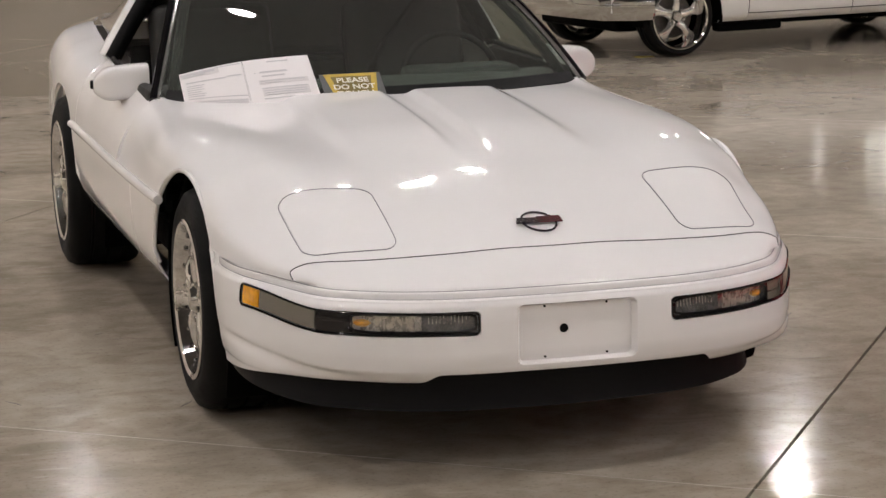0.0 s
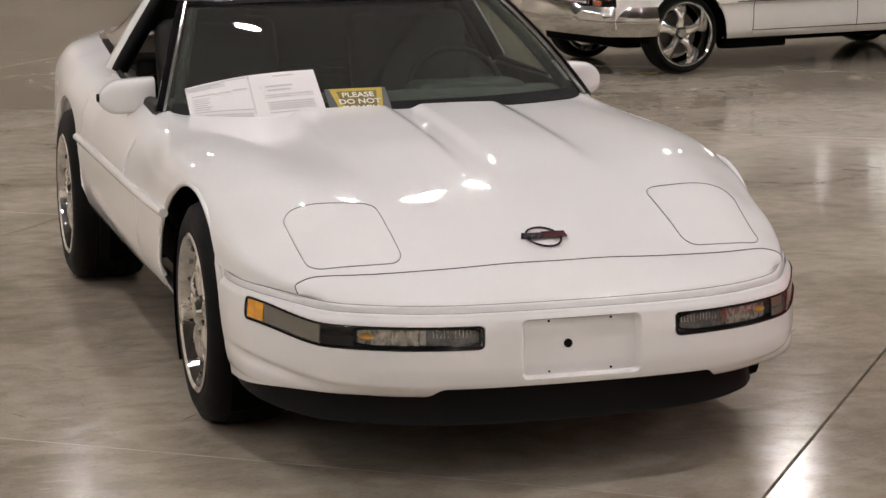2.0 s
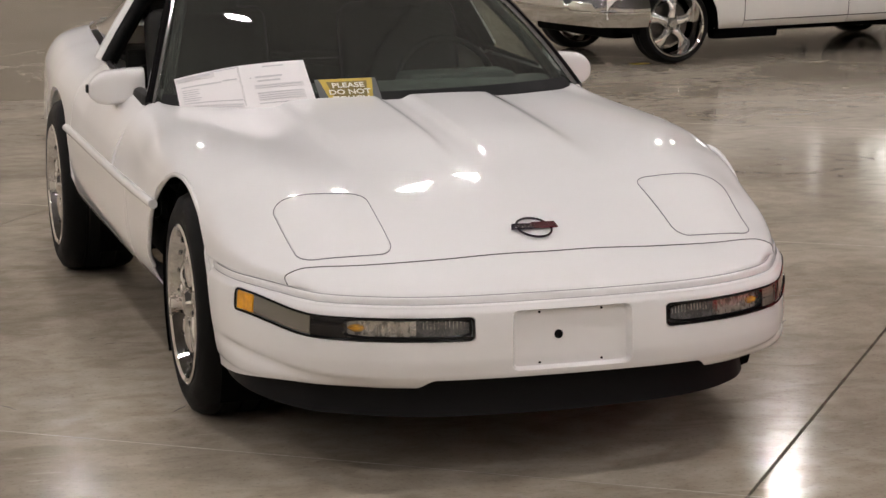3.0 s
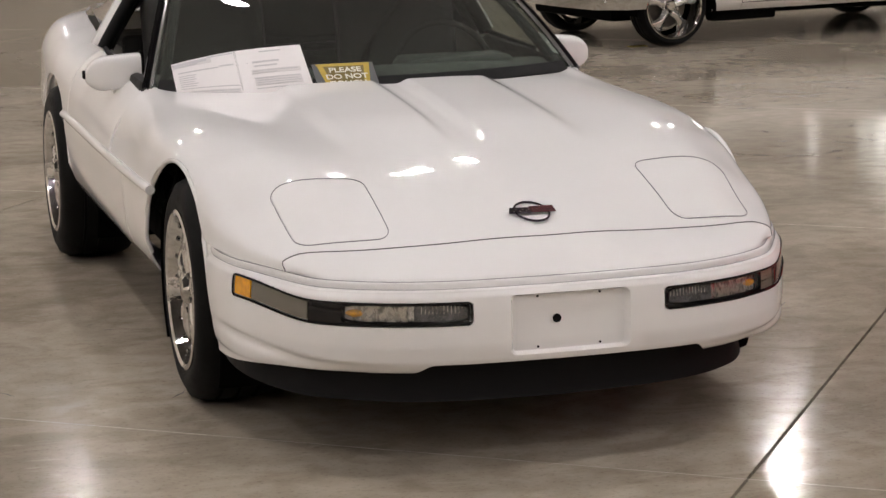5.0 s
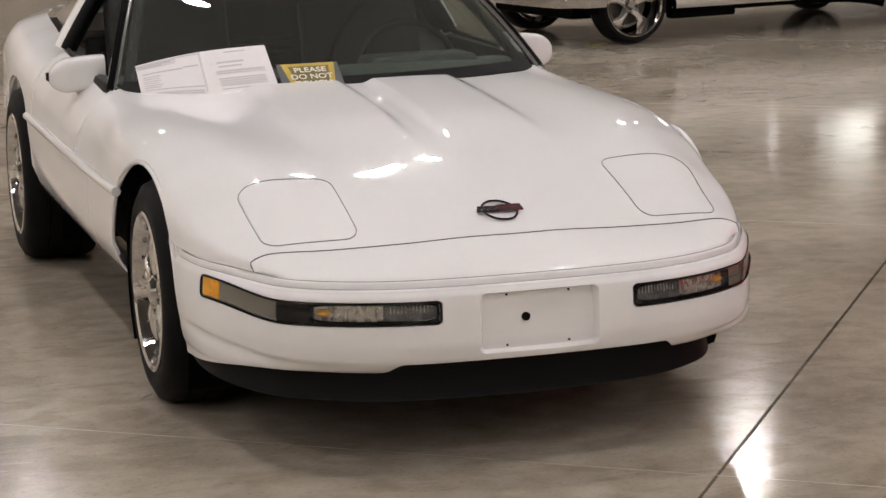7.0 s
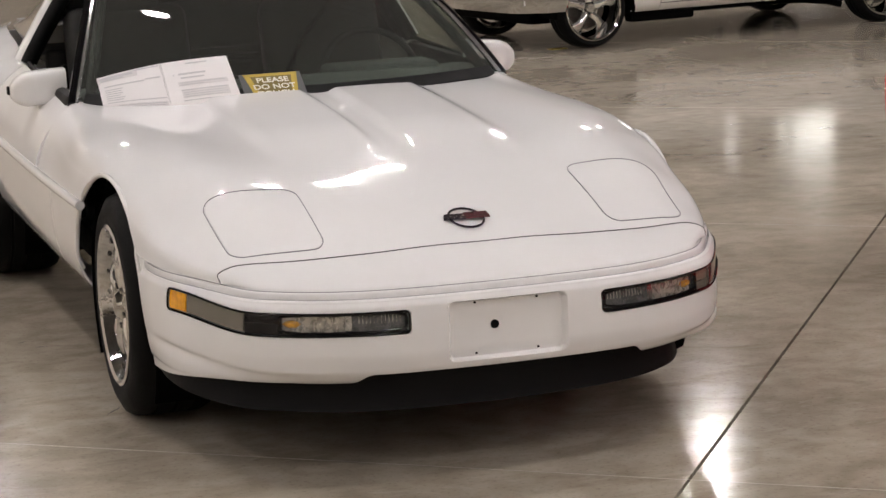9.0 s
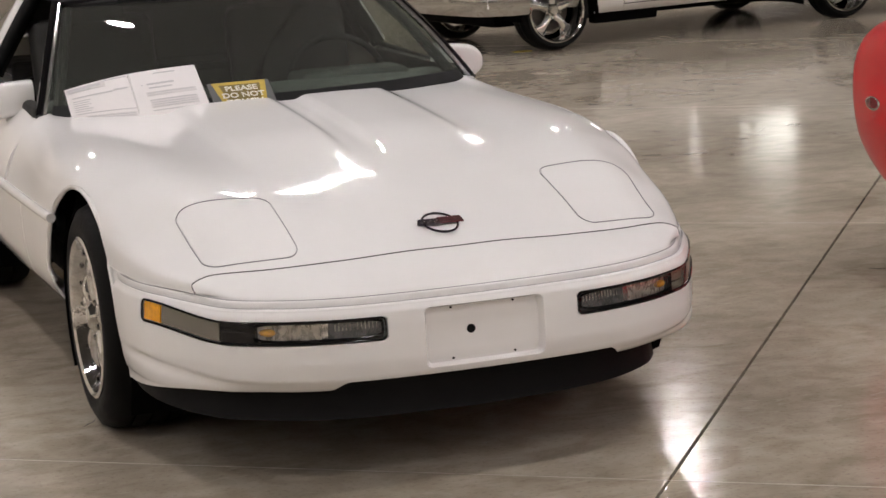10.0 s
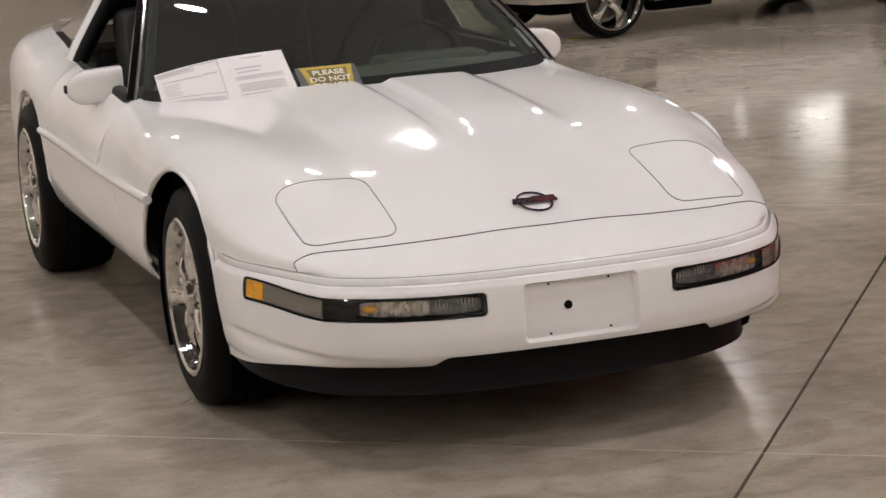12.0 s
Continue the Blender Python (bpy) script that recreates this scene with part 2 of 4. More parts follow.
def tube(points, r, n=8, closed=False, flat=1.0, bm=None):
    bm = bm or bmesh.new()
    pts = [Vector(p) for p in points]
    rings = []
    up = Vector((0.02, 0.01, 1)).normalized()
    m = len(pts)
    for i, p in enumerate(pts):
        a = pts[(i - 1) % m] if closed or i else p
        b = pts[(i + 1) % m] if closed or i < m - 1 else p
        d = (b - a).normalized()
        s = d.cross(up)
        if s.length < 1e-3:
            s = d.cross(Vector((1, 0, 0)))
        s.normalize()
        w = s.cross(d).normalized()
        rr = r(i / (m - 1)) if callable(r) else r
        rings.append([bm.verts.new(p + s * math.cos(2 * math.pi * k / n) * rr + w * math.sin(2 * math.pi * k / n) * rr * flat) for k in range(n)])
    for i in range(m if closed else m - 1):
        p, q = rings[i], rings[(i + 1) % m]
        for k in range(n):
            bm.faces.new((p[k], p[(k + 1) % n], q[(k + 1) % n], q[k]))
    if not closed:
        bm.faces.new(rings[0][::-1])
        bm.faces.new(rings[-1])
    return bm


def block(sx, sy, sz, at=(0, 0, 0), bevel=0.01, seg=2, turn=None, bm=None):
    tmp = bmesh.new()
    bmesh.ops.create_cube(tmp, size=1.0)
    bmesh.ops.scale(tmp, vec=(sx, sy, sz), verts=tmp.verts[:])
    if bevel:
        bmesh.ops.bevel(tmp, geom=tmp.edges[:] , offset=min(bevel, 0.45 * min(sx, sy, sz)), segments=seg, profile=0.5, affect="EDGES")
    m = Matrix.Translation(at) @ (turn or Matrix())
    bmesh.ops.transform(tmp, matrix=m, verts=tmp.verts[:])
    if bm is None:
        return tmp
    me = bpy.data.meshes.new("tmp")
    tmp.to_mesh(me)
    tmp.free()
    bm.from_mesh(me)
    bpy.data.meshes.remove(me)
    return bm


def lathe(profile, n=64, bm=None):
    """Turns (out, r) pairs round the x axis; the profile is closed."""
    bm = bm or bmesh.new()
    rings = [[bm.verts.new((o, r * math.cos(2 * math.pi * k / n), r * math.sin(2 * math.pi * k / n))) for k in range(n)] for o, r in profile]
    for i in range(len(rings)):
        p, q = rings[i], rings[(i + 1) % len(rings)]
        for k in range(n):
            bm.faces.new((p[k], p[(k + 1) % n], q[(k + 1) % n], q[k]))
    return bm


def disc(r, t, n=24, at=(0, 0, 0), turn=None, bevel=0.0):
    bm = bmesh.new()
    bmesh.ops.create_cone(bm, cap_ends=True, segments=n, radius1=r, radius2=r, depth=t)
    if bevel:
        bmesh.ops.bevel(bm, geom=[e for e in bm.edges if len(e.link_faces) == 2 and any(len(f.verts) > 4 for f in e.link_faces)], offset=bevel, segments=2, profile=0.5, affect="EDGES")
    bmesh.ops.transform(bm, matrix=Matrix.Translation(at) @ (turn or Matrix()), verts=bm.verts[:])
    return bm


TURN_X = Matrix.Rotation(radians(90), 4, "Y")


# ---- wheels ----
def wheel(parent, x, y, side, r=0.327, width=0.265, rim=0.229, lip=0.0, spokes=5, bolts=False, face=0.02):
    """A tyre and alloy wheel on its axle; side is the direction of its outer face."""
    hub = new("wheel")
    hub.parent = parent
    hub.matrix_basis = pose(x, y, r, 0, 0, 0 if side > 0 else 180)
    w = width / 2
    prof = [(-w + 0.012, rim - 0.004), (-w, rim + 0.03), (-w + 0.004, r - 0.045), (-w + 0.02, r - 0.014), (-w + 0.045, r - 0.002)]
    for g in (-0.4, 0.0, 0.4):
        prof += [(g * w - 0.007, r), (g * w - 0.004, r - 0.007), (g * w + 0.004, r - 0.007), (g * w + 0.007, r)]
    prof += [(w - 0.045, r - 0.002), (w - 0.02, r - 0.014), (w - 0.004, r - 0.045), (w, rim + 0.03), (w - 0.012, rim - 0.004)]
    part("tyre", lathe(prof, 72), rubber, hub, "black low-profile rubber tyre")
    b = w - 0.004
    rimp = [(b, rim + 0.004), (b + 0.004, rim - 0.004), (b - 0.002, rim - 0.014), (b - 0.03, rim - 0.024), (b - 0.06, rim - 0.034), (-b * 0.6, rim - 0.045),
            (-b, rim - 0.01), (-b, rim + 0.002), (-b * 0.6, rim - 0.03), (b - 0.05, rim - 0.018), (b - 0.02, rim - 0.002)]
    part("rim", lathe(rimp, 72), chrome_wheel if bolts else chrome, hub, "polished chrome rim")
    if bolts:
        for k in range(20):
            a = 2 * math.pi * k / 20
            part("rim_bolt", disc(0.0055, 0.012, 8, (b - 0.028, (rim - 0.026) * math.cos(a), (rim - 0.026) * math.sin(a)), TURN_X, 0.0015), chrome, hub)
    part("brake_disc", lathe([(-0.03, 0.15), (-0.01, 0.15), (-0.01, 0.05), (-0.03, 0.05)], 40), brake_iron, hub)
    for k in range(spokes):
        a = 2 * math.pi * k / spokes + 0.3

        def sp(u, v, a=a):
            # u across the spoke, v along it from hub to rim
            rr = 0.035 + v * (rim - 0.062)
            half = (0.053 if bolts else 0.044) - 0.016 * math.sin(math.pi * min(1, v * 1.15)) + 0.014 * v ** 3
            out = face + b - 0.062 + 0.030 * math.sin(math.pi * (0.15 + 0.8 * v)) - 0.02 * u * u - (0.012 * math.exp(-(u / 0.3) ** 2) * smooth(0.1, 0.4, v) if bolts else 0)
            t = u * half
            return Vector((out, rr * math.cos(a) - t * math.sin(a), rr * math.sin(a) + t * math.cos(a)))

        part("spoke", thick(grid(sp, steps(-1, 1, 12), steps(0, 1, 12)), 0.018), chrome_wheel if bolts else chrome_soft, hub)
    part("hub_cap", lathe([(b - 0.03 + face, 0.0005), (b - 0.03 + face, 0.03), (b - 0.05 + face, 0.048), (b - 0.10, 0.052), (b - 0.10, 0.0005)], 32), chrome, hub)
    for k in range(5):
        a = 2 * math.pi * (k + 0.5) / 5 + 0.3
        part("lug_nut", disc(0.010, 0.03, 6, (b - 0.055 + face, 0.06 * math.cos(a), 0.06 * math.sin(a)), TURN_X, 0.002), chrome, hub)
    return hub


# ---- the hall: floor of sawn slabs, walls, ceiling ----
HALL_TURN = 53.85
HALL = pose(0.389, -1.320, 0, 0, 0, HALL_TURN)      # u along one joint, v across it
U0, U1, V0, V1 = -18.2, 29.12, -24.18, 20.15
SLAB_U, SLAB_V = 3.64, 4.03

ground = tagged(new("ground"), "polished grey-brown concrete hall floor with sawn joints", "floor", kind="structure")
ground.matrix_basis = HALL
part("subfloor", block(U1 - U0, V1 - V0, 0.1, ((U0 + U1) / 2, (V0 + V1) / 2, -0.062), 0), black_shadow, ground, smooth=False)
slab_mesh = None
for i in range(round((U1 - U0) / SLAB_U)):
    for j in range(round((V1 - V0) / SLAB_V)):
        if slab_mesh is None:
            bm = block(SLAB_U - 0.003, SLAB_V - 0.009, 0.012, (0, 0, -0.006), 0)
            slab = part("slab", bm, floor_concrete, ground, smooth=False)
            slab_mesh = slab.data
        else:
            slab = new("slab", slab_mesh)
            slab.parent = ground
        slab.matrix_basis = pose(U0 + (i + 0.5) * SLAB_U, V0 + (j + 0.5) * SLAB_V, 0)
for i in range(1, round((U1 - U0) / SLAB_U)):
    part("joint_filler", block(0.006, V1 - V0, 0.003, (U0 + i * SLAB_U, (V0 + V1) / 2, -0.0012), 0), joint_pale, ground, "pale filler in a thin floor joint", smooth=False)

HEIGHT = 7.4


def hall_wall(name, a, b, band=0.35):
    """A painted wall from a to b in hall coordinates, with a darker lower band."""
    ob = tagged(new(name), "plain beige painted hall wall with a darker base band", "wall", kind="structure")
    ob.matrix_basis = HALL
    (ax, ay), (bx, by) = a, b
    mid = ((ax + bx) / 2, (ay + by) / 2)
    sx, sy = max(abs(bx - ax), 0.3), max(abs(by - ay), 0.3)
    part("wall_face", block(sx, sy, HEIGHT, (*mid, HEIGHT / 2), 0), wall_paint, ob, smooth=False)
    part("base_band", block(sx + 0.03, sy + 0.03, band, (*mid, band / 2), 0.004), wall_dark, ob, smooth=False)
    return ob


# unseen north band made tall and dark to dim its reflection in the floor
hall_wall("wall_north", (U1 + 0.15, V0), (U1 + 0.15, V1), 4.2)
hall_wall("wall_south", (U0 - 0.15, V0), (U0 - 0.15, V1))
hall_wall("wall_east", (U0, V0 - 0.15), (U1, V0 - 0.15))
hall_wall("wall_west", (U0, V1 + 0.15), (U1, V1 + 0.15))
ceil = tagged(new("ceiling"), "dark painted corrugated steel roof deck over the hall", "ceiling", kind="structure")
ceil.matrix_basis = HALL
bm = bmesh.new()
nrib = 150
prof = []
for k in range(nrib):
    u = U0 + (U1 - U0) * k / nrib
    s = (U1 - U0) / nrib
    prof += [(u, 0), (u + 0.45 * s, 0), (u + 0.55 * s, 0.04), (u + 0.95 * s, 0.04)]
lo = [bm.verts.new((u, V0 - 0.3, HEIGHT + h)) for u, h in prof]
hi = [bm.verts.new((u, V1 + 0.3, HEIGHT + h)) for u, h in prof]
for k in range(len(lo) - 1):
    bm.faces.new((lo[k], lo[k + 1], hi[k + 1], hi[k]))
thick(bm, 0.03)
part("roof_deck", bm, ceiling_black, ceil, smooth=False)
bpy.data.objects["roof_deck"].data.shade_flat()

# high-bay lamps in rows
first = None
for i in range(8):
    for j in range(7):
        m = HALL @ pose(U0 + 1.95 + i * 5.5, 4.50 + (j - 4) * 7.0, HEIGHT - 0.75)
        if first is None:
            first = thing("high_bay_lamp", "round grey high-bay hall lamp with a glowing white face", "lamp", Matrix(), "hall lamps")
            part("housing", disc(0.15, 0.12, 32, (0, 0, 0.09), None, 0.02), steel_grey, first)
            shroud = lathe([(0.03, 0.13), (0.03, 0.160), (-0.016, 0.172), (-0.016, 0.166), (0.022, 0.154), (0.022, 0.13)], 40)
            bmesh.ops.transform(shroud, matrix=Matrix.Rotation(radians(-90), 4, "Y"), verts=shroud.verts[:])
            part("shroud", shroud, steel_grey, first, "flared grey metal lamp shroud")
            part("diffuser", disc(0.15, 0.012, 40, (0, 0, 0.018), None, 0.003), lamp_white, first, "glowing white diffuser disc")
            part("cable", tube([(0, 0, 0.12), (0, 0, 0.78)], 0.008, 6), black_plastic, first)
            first.matrix_basis = m
        else:
            copy_thing(first, m)


# ---- the white sports car: front axle over the origin, nose towards -y ----
car = thing("sports_car", "glossy white two-seat sports coupe with a black roof", "car")

ARCH_Y, ARCH_Z, ARCH_R = -0.01, 0.30, 0.405
W_ = curve((-0.92, 0.613), (-0.78, 0.691), (-0.62, 0.757), (-0.45, 0.802), (-0.33, 0.816), (-0.18, 0.836), (0.15, 0.858), (0.55, 0.875), (1.0, 0.883), (2.0, 0.888), (2.5, 0.897), (3.0, 0.875), (3.3, 0.83), (3.45, 0.77))
ZS = curve((-0.92, 0.516), (-0.78, 0.521), (-0.45, 0.529), (-0.18, 0.55), (0.15, 0.58), (0.55, 0.585), (2.2, 0.59), (3.45, 0.60))
ZC = curve((-0.92, 0.577), (-0.78, 0.616), (-0.62, 0.655), (-0.45, 0.690), (-0.18, 0.735), (0.15, 0.775), (0.55, 0.806), (1.0, 0.830))
ZV = curve((-0.92, 0.556), (-0.78, 0.599), (-0.62, 0.648), (-0.45, 0.693), (-0.18, 0.736), (0.15, 0.764), (0.55, 0.790), (1.0, 0.810))
ZP = curve((-0.92, 0.538), (-0.78, 0.577), (-0.62, 0.638), (-0.45, 0.700), (-0.18, 0.752), (0.15, 0.779), (0.55, 0.791), (1.0, 0.798))
ZH = curve((-0.92, 0.526), (-0.78, 0.560), (-0.62, 0.586), (-0.45, 0.628), (-0.18, 0.704), (0.15, 0.748), (0.55, 0.764), (1.0, 0.800))


def hood_at(t, y):
    """Point of the bonnet and wing top at t (0 centre, 1 moulding line) for the station y."""
    w, zs, zh = W_(y), ZS(y), ZH(y)
    k = w / 0.86
    pts = [(-0.2 * k, ZC(y) - 0.003), (0, ZC(y)), (0.2 * k, ZC(y) - 0.003), (0.42 * k, ZV(y)), (0.64 * k, ZP(y)), (w - 0.062 - 0.078 * smooth(0.3, 1.0, y), zh), (w - 0.012 - 0.045 * smooth(0.3, 1.0, y), zs + (0.58 + 0.08 * smooth(0.3, 1.0, y)) * (zh - zs)), (w, zs)]
    x, z = spline(pts, (1 + t * 6) / 7)
    z += 0.014 * smooth(0.025, 0.065, x) * smooth(0.385, 0.325, x) * smooth(-0.28, 0.2, y)
    return x, z


def seam_y(x):
    return -0.892 + 0.107 * (x / 0.63) ** 2


def cowl_y(x):
    return 0.70 + 0.30 * (x / 0.727) ** 2


def hood_pt(t, v, lift=0.0, sx=1):
    x0, _ = hood_at(t, 0.0)
    x0 = min(x0, 0.80)
    ya = seam_y(min(0.82 * x0, 0.655)) - 0.02 * smooth(0.84, 1.0, t)
    yb = cowl_y(min(x0, 0.74))
    y = ya + (yb - ya) * v
    x, z = hood_at(t, y)
    return Vector((sx * x, y, z + lift))


def hood_xy(x, y, lift=0.0):
    """The bonnet's surface over the plan point (x, y)."""
    s = -1 if x < 0 else 1
    lo, hi = 0.0, 1.0
    for _ in range(30):
        t = (lo + hi) / 2
        if hood_at(t, y)[0] < abs(x):
            lo = t
        else:
            hi = t
    return Vector((x, y, hood_at(lo, y)[1] + lift))


bm = grid(lambda t, v: hood_pt(abs(t), v, 0, 1 if t >= 0 else -1), steps(-1, 1, 200), steps(0, 1, 96))
cut_round(bm, ARCH_Y, ARCH_Z, ARCH_R)
part("bonnet", thick(bm, 0.008), white_paint, car, "white clamshell bonnet with twin raised ridges")

# nose: bumper skin wrapped round a rounded plan
NOSE = ((0.0, -1.092), (0.28, -1.078), (0.45, -1.036), (0.575, -0.968), (0.66, -0.890), (0.735, -0.760), (0.785, -0.640), (0.812, -0.510), (0.820, -0.390), (0.820, -0.28))


def plan_point(a):
    """a from -1 to 1 across the nose."""
    s = -1 if a < 0 else 1
    mirrored = tuple((-x, y) for x, y in NOSE[:0:-1]) + NOSE
    x, y = spline(mirrored, 0.5 + 0.5 * a)
    return Vector((x, y))


_as = steps(-1, 1, 2400)
_pl = [plan_point(a) for a in _as]
_sl = [0.0]
for k in range(1, len(_pl)):
    _sl.append(_sl[-1] + (_pl[k] - _pl[k - 1]).length)
S_HALF = _sl[-1] / 2
_sl = [s - S_HALF for s in _sl]


def nose_plan(s):
    """Point and outward direction of the nose's plan at the arc length s from its middle."""
    k = int(np.searchsorted(_sl, s))
    k = max(2, min(len(_sl) - 3, k))
    f = (s - _sl[k - 1]) / max(1e-9, _sl[k] - _sl[k - 1])
    p = _pl[k - 1].lerp(_pl[k], f)
    d = (_pl[k + 2] - _pl[k - 2]).normalized()
    return p, Vector((d.y, -d.x))


OUT = curve((0.225, 0.10), (0.262, 0.075), (0.272, 0.045), (0.285, 0.026), (0.31, 0.008), (0.355, 0.0), (0.43, 0.001), (0.47, 0.006), (0.487, 0.016))


def lift_of(s):
    return 0.028 * smooth(0.66, 0.98, abs(s))


def box_sd(x, y, x0, x1, y0, y1, r):
    cx, cy = (x0 + x1) / 2, (y0 + y1) / 2
    qx, qy = abs(x - cx) - (x1 - x0) / 2 + r, abs(y - cy) - (y1 - y0) / 2 + r
    return math.hypot(max(qx, 0), max(qy, 0)) + min(max(qx, qy), 0) - r


def pocket(s, z):
    d = 0.030 * smooth(0.003, -0.003, box_sd(abs(s), z - lift_of(s), 0.262, 1.018, 0.4035, 0.4605, 0.012))
    d += 0.022 * smooth(0.003, -0.005, box_sd(s, z, -0.158, 0.158, 0.318, 0.470, 0.014))
    return d


def nose_pt(s, z, off=0.0, pockets=False):
    p, n = nose_plan(s)
    o = -OUT(z - 0.5 * lift_of(s) * smooth(0.40, 0.48, z)) * (1 - 0.85 * smooth(0.58, 0.92, abs(s)) * smooth(0.365, 0.31, z)) + off
    o -= 0.012 * smooth(0.98, 1.22, abs(s)) * smooth(0.44, 0.25, z)
    crease = z - 0.292 - 0.040 * smooth(0.55, 1.10, abs(s))
    o -= 0.009 * math.exp(-(crease / (0.020 if crease < 0 else 0.010)) ** 2) * smooth(0.42, 0.70, abs(s)) * smooth(1.20, 0.98, abs(s))
    if pockets:
        o -= pocket(s, z)
    return Vector((p.x + n.x * o, p.y + n.y * o, z))


def nose_bottom(s):
    return 0.298 - 0.026 * smooth(0.36, 0.42, abs(s)) - 0.036 * smooth(0.75, 1.25, abs(s))


TOPZ = 0.488
S_TOP = 0.80
ss = steps(-S_HALF, S_HALF, 620)
bm = grid(lambda s, v: nose_pt(s, nose_bottom(s) + (TOPZ + 0.4 * lift_of(s) - nose_bottom(s)) * v, 0, True), ss, steps(0, 1, 110))
cut_round(bm, ARCH_Y, ARCH_Z, ARCH_R)
part("bumper_skin", thick(bm, 0.004), white_paint, car, "white wrap-round bumper with lamp pockets and plate recess")


def lip(s, k):
    """Rows from the bumper's top edge over the two creases to the bonnet seam."""
    base = nose_pt(s, TOPZ + 0.4 * lift_of(s))
    p, n = nose_plan(s)
    inn = Vector((-n.x, -n.y, 0))
    prof = ((0, 0), (0.004, 0.0035), (0.010, 0.0050), (0.0135, -0.0020), (0.0155, 0.0060), (0.0155, 0.0165), (0.0185, 0.0210), (0.0235, 0.0228), (0.0268, 0.0165), (0.0300, 0.0240))
    o, h = prof[k]
    o *= 1 - 0.72 * smooth(0.80, 1.15, abs(s))
    return base + inn * o + Vector((0, 0, h))


def nose_top(s, v):
    """The panel between the crease and the bonnet seam."""
    a = lip(s, 9)
    sx = 1 if s >= 0 else -1
    f = min(1.0, abs(s) / S_TOP)
    if abs(s) > S_TOP:
        y = a.y + 0.03 * (1 - smooth(S_TOP, S_TOP + 0.15, abs(s)))
        q = Vector((sx * (W_(y) + 0.001), y, ZS(y) + 0.001))
        return a.lerp(q, v)
    target = abs(a.x) * (1 - 0.03 * f)
    lo, hi = 0.0, 1.0
    for _ in range(26):
        t = (lo + hi) / 2
        if hood_pt(t, 0).x < target:
            lo = t
        else:
            hi = t
    t = lo + (1 - lo) * smooth(0.80, 1.0, f)
    q = hood_pt(t, 0, 0, sx) + Vector((0, -0.004, 0))
    c = (a + q) / 2 + Vector((0, -0.008, 0.012)) * (1 - smooth(0.7, 1, f))
    return a * (1 - v) ** 2 + c * 2 * v * (1 - v) + q * v * v


bm = bmesh.new()
tss = ss
rows = []
for s in tss:
    row = [lip(s, k) for k in range(10)] + [nose_top(s, v) for v in steps(0, 1, 14)[1:]]
    rows.append([bm.verts.new(p) for p in row])
for i in range(len(rows) - 1):
    for j in range(len(rows[0]) - 1):
        bm.faces.new((rows[i][j], rows[i + 1][j], rows[i + 1][j + 1], rows[i][j + 1]))
cut_round(bm, ARCH_Y, ARCH_Z, ARCH_R)
part("nose_panel", thick(bm, 0.004), white_paint, car, "white nose panel over the bumper with a double crease")
# grey lines painted along both creases for the shade that lies in them
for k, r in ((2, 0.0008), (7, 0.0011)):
    part("crease_shade", tube([lip(s, k) + Vector((0, 0, 0.0001)) for s in steps(-S_HALF + 0.14, S_HALF - 0.14, 150)], r, 6), shade_grey, car)
# dark tube drawn for the shade in the seam between nose and bonnet
part("bonnet_seam", tube([hood_pt(abs(t), 0, 0.0008, 1 if t >= 0 else -1) + Vector((0, -0.002, 0)) for t in steps(-1, 1, 200)], 0.0017, 6), seam_dark, car)


def ring(r=0.16, n=10, m=12):
    """A rounded square in unit coordinates, with m steps along each straight side."""
    out = []
    for cx, cy, a0, ex, ey in ((1 - r, 1 - r, 0, -1, 0), (r, 1 - r, 90, 0, -1), (r, r, 180, 1, 0), (1 - r, r, 270, 0, 1)):
        for k in range(n + 1):
            a = radians(a0 + 90 * k / n)
            out.append((cx + r * math.cos(a), cy + r * math.sin(a)))
        x0, y0 = out[-1]
        for k in range(1, m):
            out.append((x0 + ex * (1 - 2 * r) * k / m, y0 + ey * (1 - 2 * r) * k / m))
    return out


def RIM(k):
    """A point of a long rounded frame in unit coordinates, k round it from 0 to 1."""
    ru, rv = 0.016, 0.20
    side = (1 - 2 * ru, 1 - 2 * rv)
    a = k * 4 % 1
    c = int(k * 4) % 4
    if a < 0.3:
        th = radians(90 * c + 90 * a / 0.3)
        cx, cy = (1 - ru if c in (0, 3) else ru), (1 - rv if c in (0, 1) else rv)
        return cx + ru * math.cos(th), cy + rv * math.sin(th)
    f = (a - 0.3) / 0.7
    return ((1 - ru - side[0] * f, 1), (0, 1 - rv - side[1] * f), (ru + side[0] * f, 0), (1, rv + side[1] * f))[c]


# lamps in the nose pockets
def nose_patch(s0, s1, z0, z1, off, n=24, t=0.004):
    return thick(grid(lambda s, z: nose_pt(s, z + lift_of(s), off), steps(s0, s1, n), steps(z0, z1, 6)), t)


